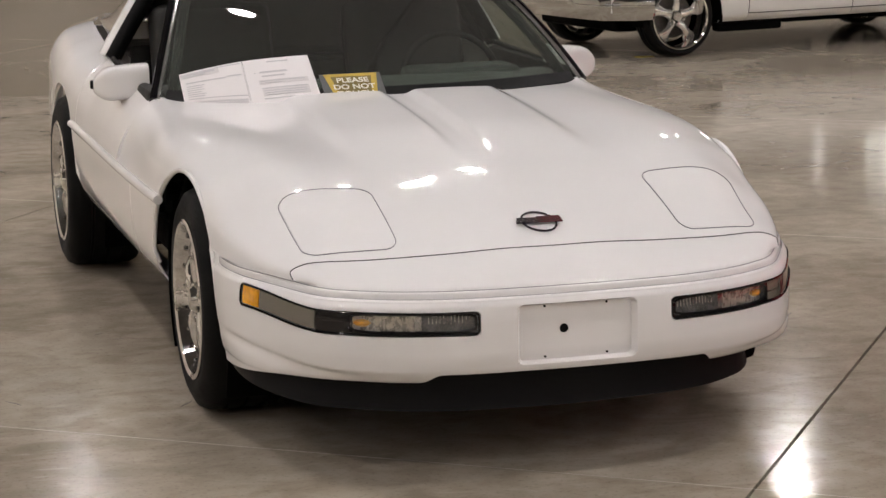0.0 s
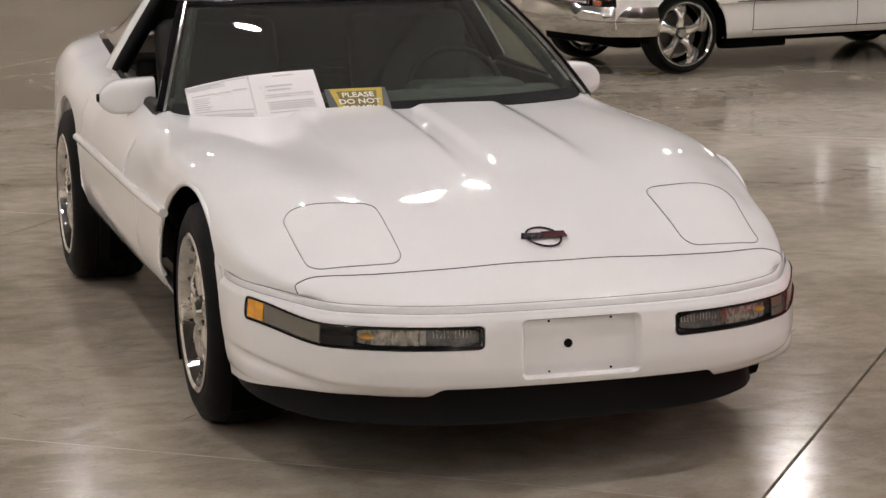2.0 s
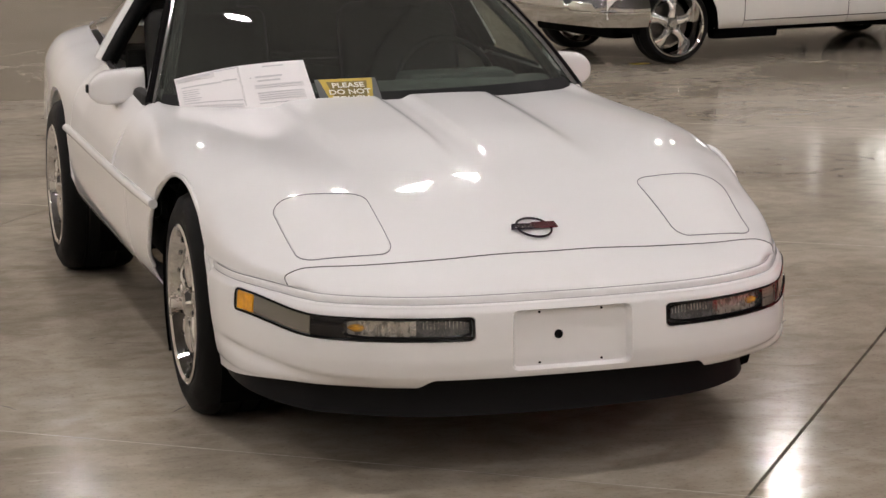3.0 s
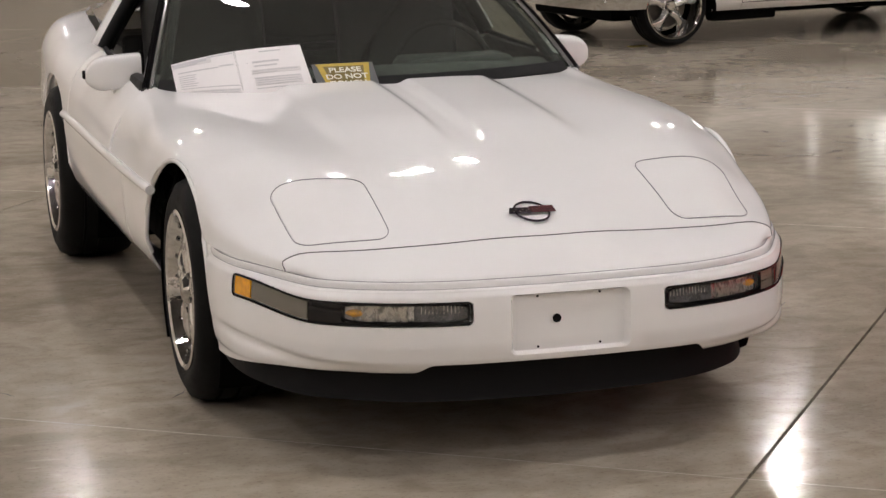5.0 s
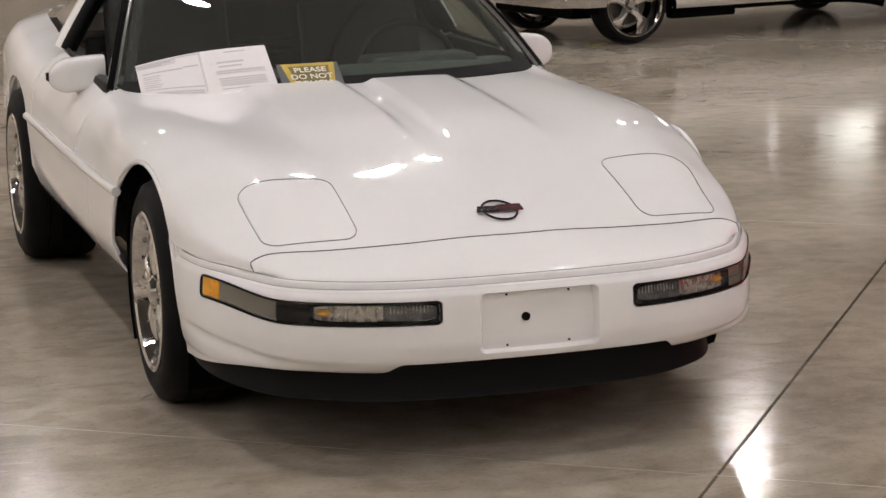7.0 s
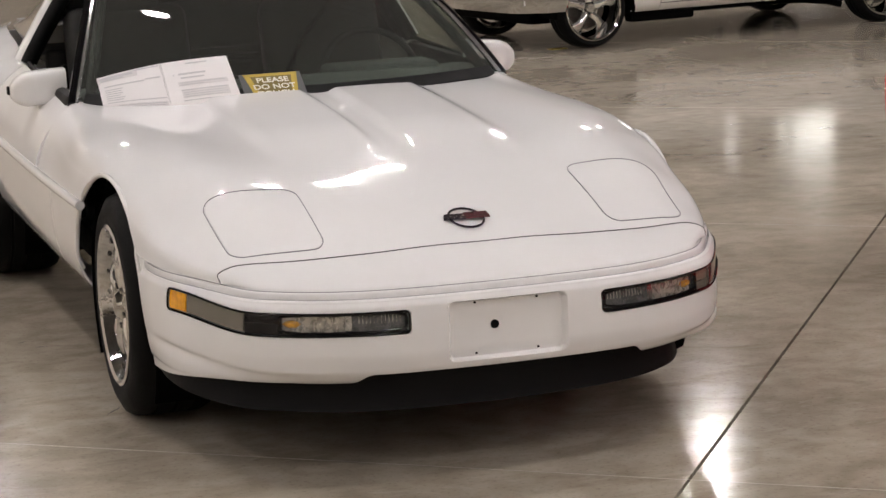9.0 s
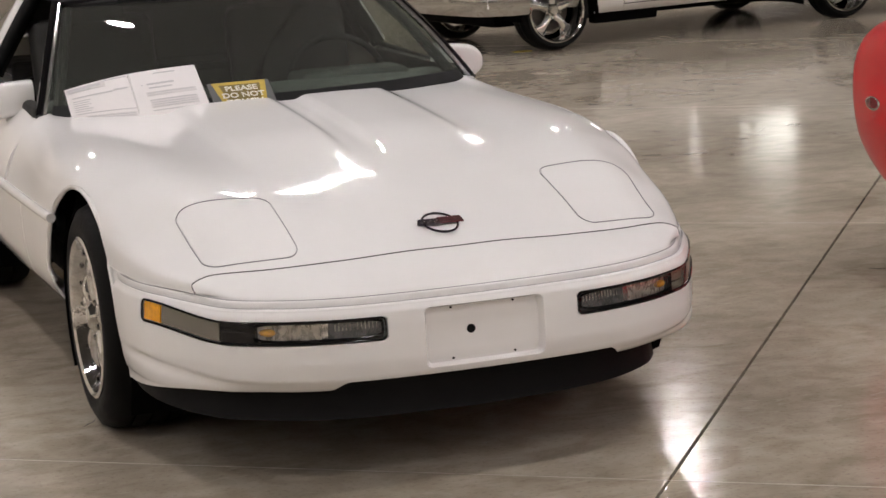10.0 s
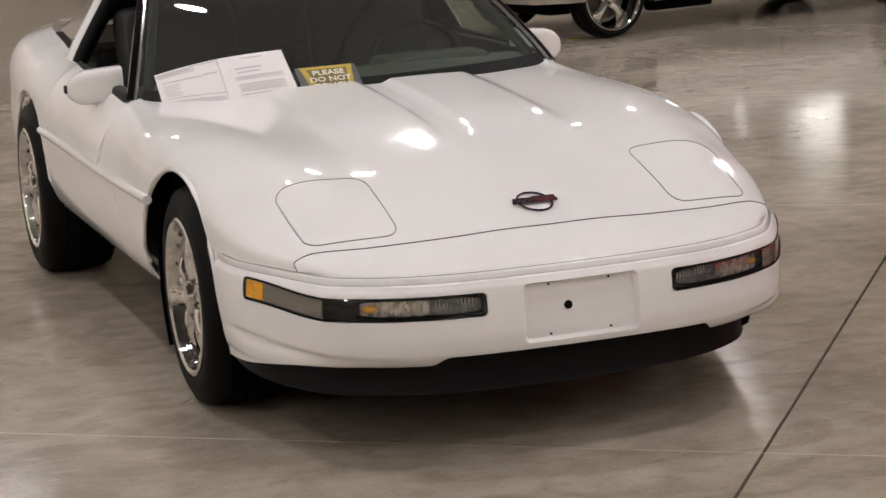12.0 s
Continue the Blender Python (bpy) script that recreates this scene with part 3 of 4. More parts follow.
for sx in (-1, 1):
    lamp = new("front_lamp_unit")
    lamp.parent = car
    a = lambda s0, s1: (sx * s0, sx * s1)
    part("bezel", nose_patch(*a(0.262, 1.012), 0.403, 0.461, -0.026, 60), black_gloss, lamp, "gloss black lamp bezel")
    part("reflector", nose_patch(*a(0.43, 0.600), 0.408, 0.457, -0.022, 20), reflector, lamp)
    part("inner_reflector", nose_patch(*a(0.272, 0.428), 0.408, 0.457, -0.020, 20), lamp_grey, lamp, "dark grey inner reflector")
    for k in range(30):
        s = sx * (0.285 + 0.0098 * k)
        if k in (12, 13, 14):
            continue
        part("flute", tube([nose_pt(s, z + lift_of(s), -0.0150) for z in steps(0.432 if k < 12 else 0.4115, 0.454, 3)], 0.0010, 5), reflector, lamp)
    part("bulb", tube([nose_pt(sx * s, 0.433, -0.018) for s in steps(0.548, 0.596, 6)], lambda t: 0.0105 * math.sqrt(max(0.05, 1 - (2 * t - 1) ** 2)), 10), bulb_amber, lamp, "amber bulb")
    part("divider", nose_patch(*a(0.412, 0.428), 0.4125, 0.4545, -0.012, 4, 0.008), chrome_soft, lamp)
    part("fog_lens", nose_patch(*a(0.270, 0.602), 0.4130, 0.4575, -0.006, 30, 0.003), lens_clear, lamp, "clear fluted fog lamp lens")
    rim = ring(0.22, 6, 10)
    part("bezel_frame", tube([nose_pt(sx * (0.270 + 0.334 * u), 0.4125 + 0.0455 * v, -0.004) for u, v in rim], 0.0032, 6, True), black_gloss, lamp)
    part("gasket", tube([nose_pt(sx * (0.2635 + 0.754 * u), 0.4045 + 0.0555 * v + lift_of(0.2635 + 0.754 * u), -0.0012) for u, v in [q for k in range(120) for q in [RIM(k / 120)]]], 0.0032, 6, True), black_gloss, lamp)
    part("lower_bezel", nose_patch(*a(0.268, 0.604), 0.4035, 0.4120, -0.004, 24), black_gloss, lamp)
    part("bezel_band", nose_patch(*a(0.603, 0.702), 0.405, 0.460, -0.004, 12), black_gloss, lamp, "gloss black band between the lenses")
    # right marker: red glare is put into the lens colour; left stays amber
    split = 0.928 if sx < 0 else 0.70
    part("cornering_lens", nose_patch(*a(0.705, 0.926) if sx < 0 else a(0.612, 0.698), 0.409, 0.4585, -0.004, 24), lens_smoked, lamp, "smoked cornering lamp lens")
    part("marker_lens", nose_patch(*a(split + 0.002, 1.010), 0.409, 0.4585, -0.003, 16), lens_amber if sx < 0 else lens_red, lamp, "amber side marker lens" if sx < 0 else "side marker lens painted dark red for the red glare on it")

# plate recess furniture
part("mount_hole", disc(0.0115, 0.003, 24, nose_pt(-0.034, 0.402, -0.0205), Matrix.Rotation(radians(90), 4, "X")), black_shadow, car)
for s, z in ((-0.085, 0.462), (0.085, 0.462), (-0.085, 0.33), (0.085, 0.33)):
    part("screw_hole", disc(0.0032, 0.003, 10, nose_pt(s, z, -0.0205), Matrix.Rotation(radians(90), 4, "X")), black_shadow, car)

# black air dam under the bumper
DZ = curve((0.0, 0.178), (0.5, 0.185), (0.8, 0.195), (1.0, 0.210), (1.2, 0.22))


DO = curve((-1.3, -0.055), (-0.98, -0.036), (-0.78, -0.052), (-0.62, -0.088), (-0.45, -0.100), (0.0, -0.112), (0.45, -0.115), (0.8, -0.12))


def dam(s, v):
    p, n = nose_plan(s)
    o = DO(s) + 0.008 * (1 - v) ** 2 - 0.006 * v
    z = DZ(abs(s)) + (0.305 - DZ(abs(s))) * v
    return Vector((p.x + n.x * o, p.y + n.y * o, z))


part("air_dam", thick(grid(dam, steps(-S_HALF, 0.80, 160), steps(0, 1, 8)), 0.006), black_plastic, car, "matt black front air dam")

# pop-up headlamp covers set into the bonnet
def cover_xy(u, v, sx):
    """u from inner to outer, v from front to rear."""
    front = (0.399 + 0.241 * u, -0.797 + 0.054 * u)
    rear = (0.397 + 0.264 * u, -0.449 - 0.018 * u)
    return 0.005 + sx * (front[0] + (rear[0] - front[0]) * v), front[1] + (rear[1] - front[1]) * v


for sx in (-1, 1):
    bm = bmesh.new()
    rings = []
    for f in (1.0, 0.985, 0.9, 0.8, 0.7, 0.6, 0.5, 0.4, 0.3, 0.2, 0.1):
        row = []
        for u, v in ring():
            x, y = cover_xy(0.5 + (u - 0.5) * f, 0.5 + (v - 0.5) * f, sx)
            row.append(bm.verts.new(hood_xy(x, y, 0.0016 if f < 1 else -0.002)))
        rings.append(row)
    for p, q in zip(rings, rings[1:]):
        for k in range(len(p)):
            bm.faces.new((p[k], p[(k + 1) % len(p)], q[(k + 1) % len(p)], q[k]))
    bm.faces.new(rings[-1])
    part("headlamp_cover", bm, white_paint, car, "white flush pop-up headlamp cover")
    # grey tube painted for the shade in the gap round the cover
    part("cover_gap", tube([hood_xy(*cover_xy(0.5 + (u - 0.5) * 1.01, 0.5 + (v - 0.5) * 1.01, sx), 0.0012) for u, v in ring()], 0.0012, 6, True), shade_grey, car)

# badge on the bonnet
badge = new("badge")
badge.parent = car
part("ring", tube([hood_xy(0.046 * math.cos(a) + 0.004, -0.757 + 0.060 * math.sin(a), 0.005) for a in steps(0, 2 * math.pi, 48)[:-1]], 0.0034, 8, True), emblem_dark, badge, "dark metal ring")
part("flag", thick(grid(lambda u, v: hood_xy(-0.062 + 0.062 * u + 0.01 * v, -0.765 + 0.030 * v - 0.004 * u, 0.009), steps(0, 1, 8), steps(0, 1, 3)), 0.004), emblem_dark, badge)
part("flag", thick(grid(lambda u, v: hood_xy(0.002 + 0.066 * u, -0.769 + 0.034 * v, 0.010), steps(0, 1, 8), steps(0, 1, 3)), 0.004), emblem_red, badge)
for k in range(6):
    part("check", thick(grid(lambda u, v: hood_xy(-0.05 + 0.009 * k + 0.004 * u, -0.757 + (0.010 * (k % 2) - 0.008) + 0.006 * v, 0.0105), steps(0, 1, 2), steps(0, 1, 2)), 0.002), chrome_soft, badge)

# side: door and quarter above the moulding
XB = curve((1.0, 0.742), (1.3, 0.750), (1.6, 0.756), (1.85, 0.756), (2.1, 0.745), (2.4, 0.715), (2.9, 0.690), (3.45, 0.60))
ZB = curve((1.0, 0.806), (1.3, 0.819), (1.6, 0.827), (2.0, 0.838), (2.3, 0.854), (2.6, 0.880), (3.0, 0.902), (3.45, 0.890))


def side_up(y, t, sx):
    w, zs, xb, zb = W_(y), ZS(y), XB(y), ZB(y)
    k = smooth(1.75, 2.45, y)              # the haunch over the rear wheel is fuller
    mix = lambda p, q: p + (q - p) * k
    h, g = zb - zs, w - xb
    pts = [(xb - 0.03, zb + 0.008), (xb, zb), (xb + g * mix(0.48, 0.62), zb - h * mix(0.27, 0.13)), (xb + g * mix(0.82, 0.93), zs + h * mix(0.42, 0.58)), (w - 0.004, zs + 0.16 * h), (w, zs)]
    x, z = spline(pts, (1 + 4 * t) / 5)
    return Vector((sx * x, y, z))


def side_low(y, t, sx):
    w, zs = W_(y), ZS(y)
    pts = [(w, zs), (w + 0.002, zs - 0.06), (w - 0.006, 0.42), (w - 0.03, 0.34), (w - 0.085, 0.275), (w - 0.16, 0.25)]
    x, z = spline(pts, t)
    return Vector((sx * x, y, z))


def wheel_house(y0, r, sx, name):
    pts = []
    for a in steps(-30, 210, 40):
        pts.append((a, y0 + r * math.cos(radians(a)), 0.315 + r * math.sin(radians(a))))
    bm = grid(lambda i, d: Vector((sx * (0.45 + d * ((0.79 + (W_(pts[int(i)][1]) - 0.05 - 0.79) * smooth(0.60 + (0.2 if y0 > 1 else 0), 0.52 + (0.2 if y0 > 1 else 0), pts[int(i)][2]) * smooth(y0, y0 + 0.15, pts[int(i)][1])) - 0.45)), pts[int(i)][1], pts[int(i)][2])), range(len(pts)), steps(0, 1, 4))
    part(name, thick(bm, 0.006), liner_black, car)
    bm = bmesh.new()
    c = [bm.verts.new((sx * 0.45, p[1], p[2])) for p in pts]
    bm.faces.new(c)
    part(name, thick(bm, 0.006), liner_black, car)


for sx in (-1, 1):
    part("door", thick(grid(lambda y, t: side_up(y, t, sx), steps(1.004, 2.04, 40), steps(0, 1, 24)), 0.008), white_paint, car)
    bm = grid(lambda y, t: side_up(y, t, sx), steps(2.046, 3.45, 90), steps(0, 1, 40))
    cut_round(bm, 2.443, 0.33, 0.385)
    part("rear_quarter", thick(bm, 0.008), white_paint, car, "white rear quarter panel")
    for y0, y1, n, nm in ((0.2, 0.72, 40, "wing_lower"), (0.726, 2.12, 60, "door_lower"), (2.5, 3.45, 60, "quarter_lower")):
        bm = grid(lambda y, t: side_low(y, t, sx), steps(y0, y1, n), steps(0, 1, 30))
        cut_round(bm, 2.443, 0.33, 0.385)
        cut_round(bm, ARCH_Y, ARCH_Z, ARCH_R)
        part(nm, thick(bm, 0.006), white_paint, car)
    # moulding along the flank
    for y0, y1 in ((0.25, 2.13),):
        part("side_moulding", tube([(sx * (W_(y) + 0.002), y, ZS(y) + 0.004) for y in steps(y0, y1, 40)], 0.015, 10, flat=1.0), white_paint, car)
    wheel_house(-0.01, 0.405, sx, "wheel_liner")
    wheel_house(2.443, 0.395, sx, "wheel_liner")
    for y0, zc0, ra in ((ARCH_Y, ARCH_Z, ARCH_R + 0.001), (2.443, 0.33, 0.386)):
        arc = []
        for a in steps(10, 186 if y0 < 1 else 172, 60):
            y, z = y0 + ra * math.cos(radians(a)), zc0 + ra * math.sin(radians(a))
            w = (W_(y) if y > -0.3 or z > 0.54 else 0.818) - 0.006
            if z > ZS(y):
                w -= 0.02 * (z - ZS(y)) / 0.15
            else:
                w -= 0.03 * max(0, (0.42 - z) / 0.08)
            arc.append((sx * w, y, z))
        part("arch_lip", tube(arc, 0.007, 8), white_paint, car)
    # added black blocks keep the arch's rear dark where floor would show through
    part("arch_dark_block", block(0.28, 0.02, 0.32, (sx * 0.66, 0.385, 0.40), 0.005), liner_black, car)
    part("arch_dark_block", block(0.22, 0.02, 0.16, (sx * 0.64, 0.386, 0.20), 0.005), liner_black, car)
    part("arch_flange", tube([(sx * 0.797, ARCH_Y + (ARCH_R + 0.013) * math.cos(radians(a)), ARCH_Z + (ARCH_R + 0.013) * math.sin(radians(a))) for a in steps(136, 162, 14)], 0.013, 10), white_paint, car)
part("underbody", block(1.30, 3.9, 0.14, (0, 1.2, 0.26), 0.03), liner_black, car)
part("rear_skin", thick(grid(lambda u, v: Vector((u * (0.76 - 0.14 * v ** 3), 3.44 + 0.12 * (1 - u * u) * (0.6 + 0.4 * v), 0.27 + 0.58 * v)), steps(-1, 1, 20), steps(0, 1, 8)), 0.01), white_paint, car)
part("rear_deck", thick(grid(lambda u, y: Vector((u * (XB(y) - 0.03), y, ZB(y) + 0.001)), steps(-1, 1, 10), steps(2.9, 3.55, 8)), 0.008), white_paint, car)

# wheels
for x, y, r in ((-0.70, 0.0, 0.327), (0.70, 0.0, 0.327), (-0.765, 2.443, 0.333), (0.765, 2.443, 0.333)):
    wheel(car, x, y, 1 if x > 0 else -1, r, 0.265 if y < 1 else 0.295, 0.231, face=0.024, bolts=True)

# glasshouse
def ws(u, v):
    """Windscreen: u across (-1 to 1), v from cowl to header."""
    xb, xt = 0.725 * u, 0.565 * u
    b = Vector((xb, cowl_y(abs(xb)) + 0.012, 0.806 + 0.010 * (1 - u * u)))
    t = Vector((xt, 1.42 + 0.09 * u * u, 1.122 - 0.006 * u * u))
    p = b.lerp(t, v)
    return p + Vector((0, -0.03, 0.035)) * (4 * v * (1 - v)) * 0.5


screen = part("windscreen", thick(grid(ws, steps(-1, 1, 30), steps(-0.03, 1, 16)), 0.005), glass, car, "dark tinted windscreen")
screen.visible_shadow = False
part("cowl_panel", thick(grid(lambda u, v: Vector((0.74 * u, cowl_y(0.74 * abs(u)) + 0.001 + 0.05 * v, 0.792 + 0.006 * (1 - u * u) - 0.02 * (1 - v))), steps(-1, 1, 20), steps(-0.3, 1, 3)), 0.004), black_plastic, car)
for sx in (-1, 1):
    a = [ws(sx * 1.015, v) + Vector((sx * 0.008, 0.004, 0)) for v in steps(-0.03, 1.02, 16)]
    part("windscreen_pillar", tube(a, 0.017, 8), black_gloss, car, "black windscreen pillar")
    part("pillar_trim", tube([p + Vector((-sx * 0.012, -0.015, 0.005)) for p in a], 0.0070, 6), chrome_soft, car, "bright metal pillar trim")
    bb = [Vector((sx * (0.752 - 0.185 * t ** 1.05), 2.095 - 0.015 * t, 0.845 + 0.305 * t)) for t in steps(0, 1, 14)]
    part("roof_hoop", tube(bb, lambda t: 0.058 - 0.006 * t, 12, flat=0.55), white_paint, car, "white roof hoop pillar")
    part("window_seal", tube([p + Vector((-sx * 0.010, -0.052, -0.004)) for p in bb], 0.026, 10), black_plastic, car)
    part("pillar_trim_inner", tube([p + Vector((-sx * 0.030, 0.015, -0.004)) for p in bb], 0.030, 10), interior_dark, car)
    part("belt_seal", tube([(sx * (XB(y) - 0.012), y, ZB(y) + 0.004) for y in steps(1.08, 2.05, 18)], 0.009, 8), black_plastic, car)
part("roof_panel", thick(grid(lambda u, v: Vector((u * (0.572 + 0.005 * v), 1.415 + 0.09 * u * u * (1 - v) + 0.64 * v, 1.128 + 0.045 * math.sin(math.pi * (0.1 + 0.66 * v)) - 0.022 * u ** 4 - 0.008 * u * u)), steps(-1, 1, 24), steps(0, 1, 14)), 0.02), black_gloss, car, "gloss black lift-out roof panel")
part("hoop_bar", tube([(x, 2.09, 1.152 + 0.018 * (1 - (x / 0.6) ** 2)) for x in steps(-0.57, 0.57, 20)], 0.05, 10, flat=0.4), white_paint, car)
part("header_rail", tube([ws(u, 1.0) + Vector((0, 0.012, 0.002)) for u in steps(-1, 1, 24)], 0.016, 8), black_gloss, car)
part("hatch_glass", thick(grid(lambda u, v: Vector((u * (0.60 - 0.02 * v), 2.11 + 0.86 * v, 1.150 - 0.24 * v ** 1.4 - 0.03 * u * u * (1 - v))), steps(-1, 1, 16), steps(0, 1, 12)), 0.005), tinted_glass, car)

for sx in (-1, 1):
    def hatch_side(y, t, sx=sx):
        v = max(0.0, (y - 2.11) / 0.86)
        edge = Vector((sx * (0.60 - 0.02 * v), y, 1.150 - 0.24 * v ** 1.4 - 0.03 * (1 - v)))
        return Vector((sx * (XB(y) - 0.028), y, ZB(y) + 0.006)).lerp(edge, t) + Vector((sx * 0.012, 0, 0.008)) * 4 * t * (1 - t)

    part("hatch_side_glass", thick(grid(hatch_side, steps(2.075, 2.96, 20), steps(0, 1, 8)), 0.004), quarter_tint, car, "grey tinted side of the hatch glass")

part("windscreen_band", thick(grid(lambda u, v: ws(u, v) + Vector((0, -0.004, 0.003)), steps(-0.98, 0.98, 30), steps(-0.03, 0.05, 3)), 0.002), black_plastic, car, "black band along the foot of the windscreen")

for sx in (-1, 1):
    part("pillar_lining", tube([ws(sx * 0.95, v) + Vector((0, 0.035, -0.010)) for v in steps(0.0, 1.0, 12)], 0.018, 8), interior_dark, car)
# added block shuts out the bright rear view so the cabin reads dark
part("cabin_view_block", block(1.12, 0.03, 0.30, (0, 2.17, 0.99), 0.01), interior_dark, car)

# mirrors
for sx in (-1, 1):
    mir = new("door_mirror")
    mir.parent = car

    def shell(a, b, sx=sx):
        # a round the shell, b from outer tip to inner end
        c, s = math.cos(a), math.sin(a)
        h = 0.058 * (0.28 + 0.72 * math.sin(math.pi / 2 * min(1, b * 3.0)) ** 0.7)
        dpt = 0.055 * (0.35 + 0.65 * math.sin(math.pi / 2 * min(1, b * 2.2)) ** 0.7)
        sg = lambda q: (1 if q >= 0 else -1) * abs(q) ** 0.48
        x = 0.905 - 0.182 * b
        return Vector((sx * x, 1.31 + dpt * sg(c) + 0.025 * (1 - b), 0.834 + h * sg(s) - 0.016 * (1 - b) ** 1.5))

    bm = grid(shell, steps(0, 2 * math.pi, 36)[:-1] + [2 * math.pi], [0, 0.02, 0.06, 0.12, 0.2, 0.32, 0.45, 0.6, 0.75, 0.9, 0.97, 1.0])
    bmesh.ops.remove_doubles(bm, verts=bm.verts[:], dist=0.0005)
    bmesh.ops.holes_fill(bm, edges=[e for e in bm.edges if e.is_boundary], sides=0)
    part("shell", bm, white_paint, mir, "white mirror shell")
    part("mirror_glass", block(0.10, 0.004, 0.07, (sx * 0.790, 1.362, 0.834), 0.012), chrome, mir)
    part("gasket", block(0.012, 0.03, 0.028, (sx * 0.907, 1.345, 0.822), 0.004), black_plastic, mir)
    part("foot", tube([(sx * 0.775, 1.315, 0.79), (sx * 0.785, 1.32, 0.765), (sx * 0.80, 1.325, 0.75)], lambda t: 0.022 + 0.004 * t, 10), white_paint, mir)

# cabin
part("dashboard", thick(grid(lambda u, v: Vector((0.70 * u, 0.86 + 0.12 * u * u + 0.50 * v, 0.795 + 0.03 * v * (1 - v) * 4 - 0.10 * smooth(0.85, 1.0, v) - 0.01 * u * u)), steps(-1, 1, 24), steps(0, 1, 14)), 0.03), dash_grey, car, "grey-green vinyl dashboard top")
part("dash_face", block(1.36, 0.06, 0.30, (0, 1.37, 0.62), 0.02), interior_dark, car)
part("binnacle", block(0.40, 0.20, 0.08, (0.38, 1.26, 0.80), 0.03, 4), dash_grey, car)
part("cabin_floor", block(1.36, 1.3, 0.04, (0, 1.6, 0.36), 0.01), interior_dark, car)
part("rear_bulkhead", block(1.30, 0.05, 0.50, (0, 2.20, 0.62), 0.02), interior_dark, car)
part("centre_tunnel", block(0.22, 0.9, 0.24, (0, 1.72, 0.48), 0.04, 3), interior_dark, car)
part("load_floor", block(1.20, 0.95, 0.03, (0, 2.62, 0.80), 0.01), interior_dark, car)
for sx in (-1, 1):
    seat = new("seat")
    seat.parent = car
    part("cushion", block(0.46, 0.52, 0.16, (sx * 0.37, 1.68, 0.48), 0.06, 4), seat_leather, seat)
    part("backrest", block(0.46, 0.14, 0.56, (sx * 0.37, 1.98, 0.76), 0.06, 4, Matrix.Rotation(radians(-16), 4, "X")), seat_leather, seat)
    part("headrest", block(0.26, 0.10, 0.16, (sx * 0.37, 2.04, 1.02), 0.045, 4, Matrix.Rotation(radians(-12), 4, "X")), seat_leather, seat)
    part("door_card", block(0.05, 1.0, 0.42, (sx * 0.74, 1.53, 0.62), 0.02), interior_dark, car)
part("seat_belt", tube([(0.40, 1.93, 1.02), (0.375, 1.90, 0.998), (0.325, 1.88, 0.950), (0.268, 1.87, 0.890), (0.228, 1.86, 0.824), (0.200, 1.85, 0.760), (0.185, 1.80, 0.60)], 0.017, 8, flat=0.35), black_shadow, car, "black webbing seat belt")
steer = new("steering_wheel")
steer.parent = car
tilt = Matrix.Translation((0.40, 1.44, 0.765)) @ Matrix.Rotation(radians(68), 4, "X")
part("wheel_ring", tube([tilt @ Vector((0.18 * math.cos(a), 0.18 * math.sin(a), 0)) for a in steps(0, 2 * math.pi, 40)[:-1]], 0.012, 10, True), interior_dark, steer)
part("wheel_boss", block(0.17, 0.11, 0.05, (0, 0, 0), 0.02, 3, tilt), interior_dark, steer)
for a in (0, 180, 270):
    part("wheel_spoke", tube([tilt @ Vector((0.06 * math.cos(radians(a)), 0.06 * math.sin(radians(a)), 0)), tilt @ Vector((0.175 * math.cos(radians(a)), 0.175 * math.sin(radians(a)), 0))], 0.016, 8), interior_dark, steer)

# ---- papers and notice leaning on the windscreen ----
def quad(a, b, c, d, t=0.0012, n=6, sag=0.0):
    """A sheet between its corners: a top left, b top right, c bottom right, d bottom left."""
    a, b, c, d = (Vector(q) for q in (a, b, c, d))

    def at(u, v):
        p = a.lerp(b, u).lerp(d.lerp(c, u), v)
        return p + Vector((0, -0.62, 0.78)) * sag * 4 * u * (1 - u)

    return at, thick(grid(at, steps(0, 1, n), steps(0, 1, n)), t)


def on_sheet(at, u0, u1, v0, v1, lift=0.0024):
    nrm = (at(1, 0) - at(0, 0)).cross(at(0, 1) - at(0, 0)).normalized()
    if nrm.y > 0:
        nrm = -nrm
    return thick(grid(lambda u, v: at(u, v) + nrm * lift, steps(u0, u1, 6), [v0, v1]), 0.0004)


sheets = thing("information_sheets", "two white printed information sheets in a clear sleeve", "paper", pose(0, 0, 0))
at, bm = quad((-0.658, 1.039, 0.874), (-0.456, 0.986, 0.915), (-0.469, 0.735, 0.775), (-0.664, 0.870, 0.765), sag=0.004)
part("sheet", bm, paper, sheets)
part("print_block", on_sheet(at, 0.22, 0.97, 0.735, 0.875, 0.0014), ink_pale, sheets)
part("print_block", on_sheet(at, 0.01, 0.62, 0.03, 0.15, 0.0014), ink_pale, sheets)
for u0, u1, v0, v1 in ((0.02, 0.55, 0.05, 0.10), (0.56, 0.97, 0.03, 0.05), (0.05, 0.40, 0.11, 0.14), (0.08, 0.70, 0.27, 0.295), (0.72, 0.95, 0.25, 0.275), (0.08, 0.35, 0.36, 0.375), (0.08, 0.32, 0.41, 0.425), (0.08, 0.34, 0.46, 0.475), (0.08, 0.30, 0.51, 0.525), (0.08, 0.36, 0.56, 0.575), (0.08, 0.33, 0.61, 0.625), (0.08, 0.98, 0.67, 0.685), (0.25, 0.95, 0.76, 0.775), (0.25, 0.93, 0.80, 0.815), (0.25, 0.95, 0.84, 0.855)):
    part("print_line", on_sheet(at, u0, u1, v0, v1), ink, sheets)
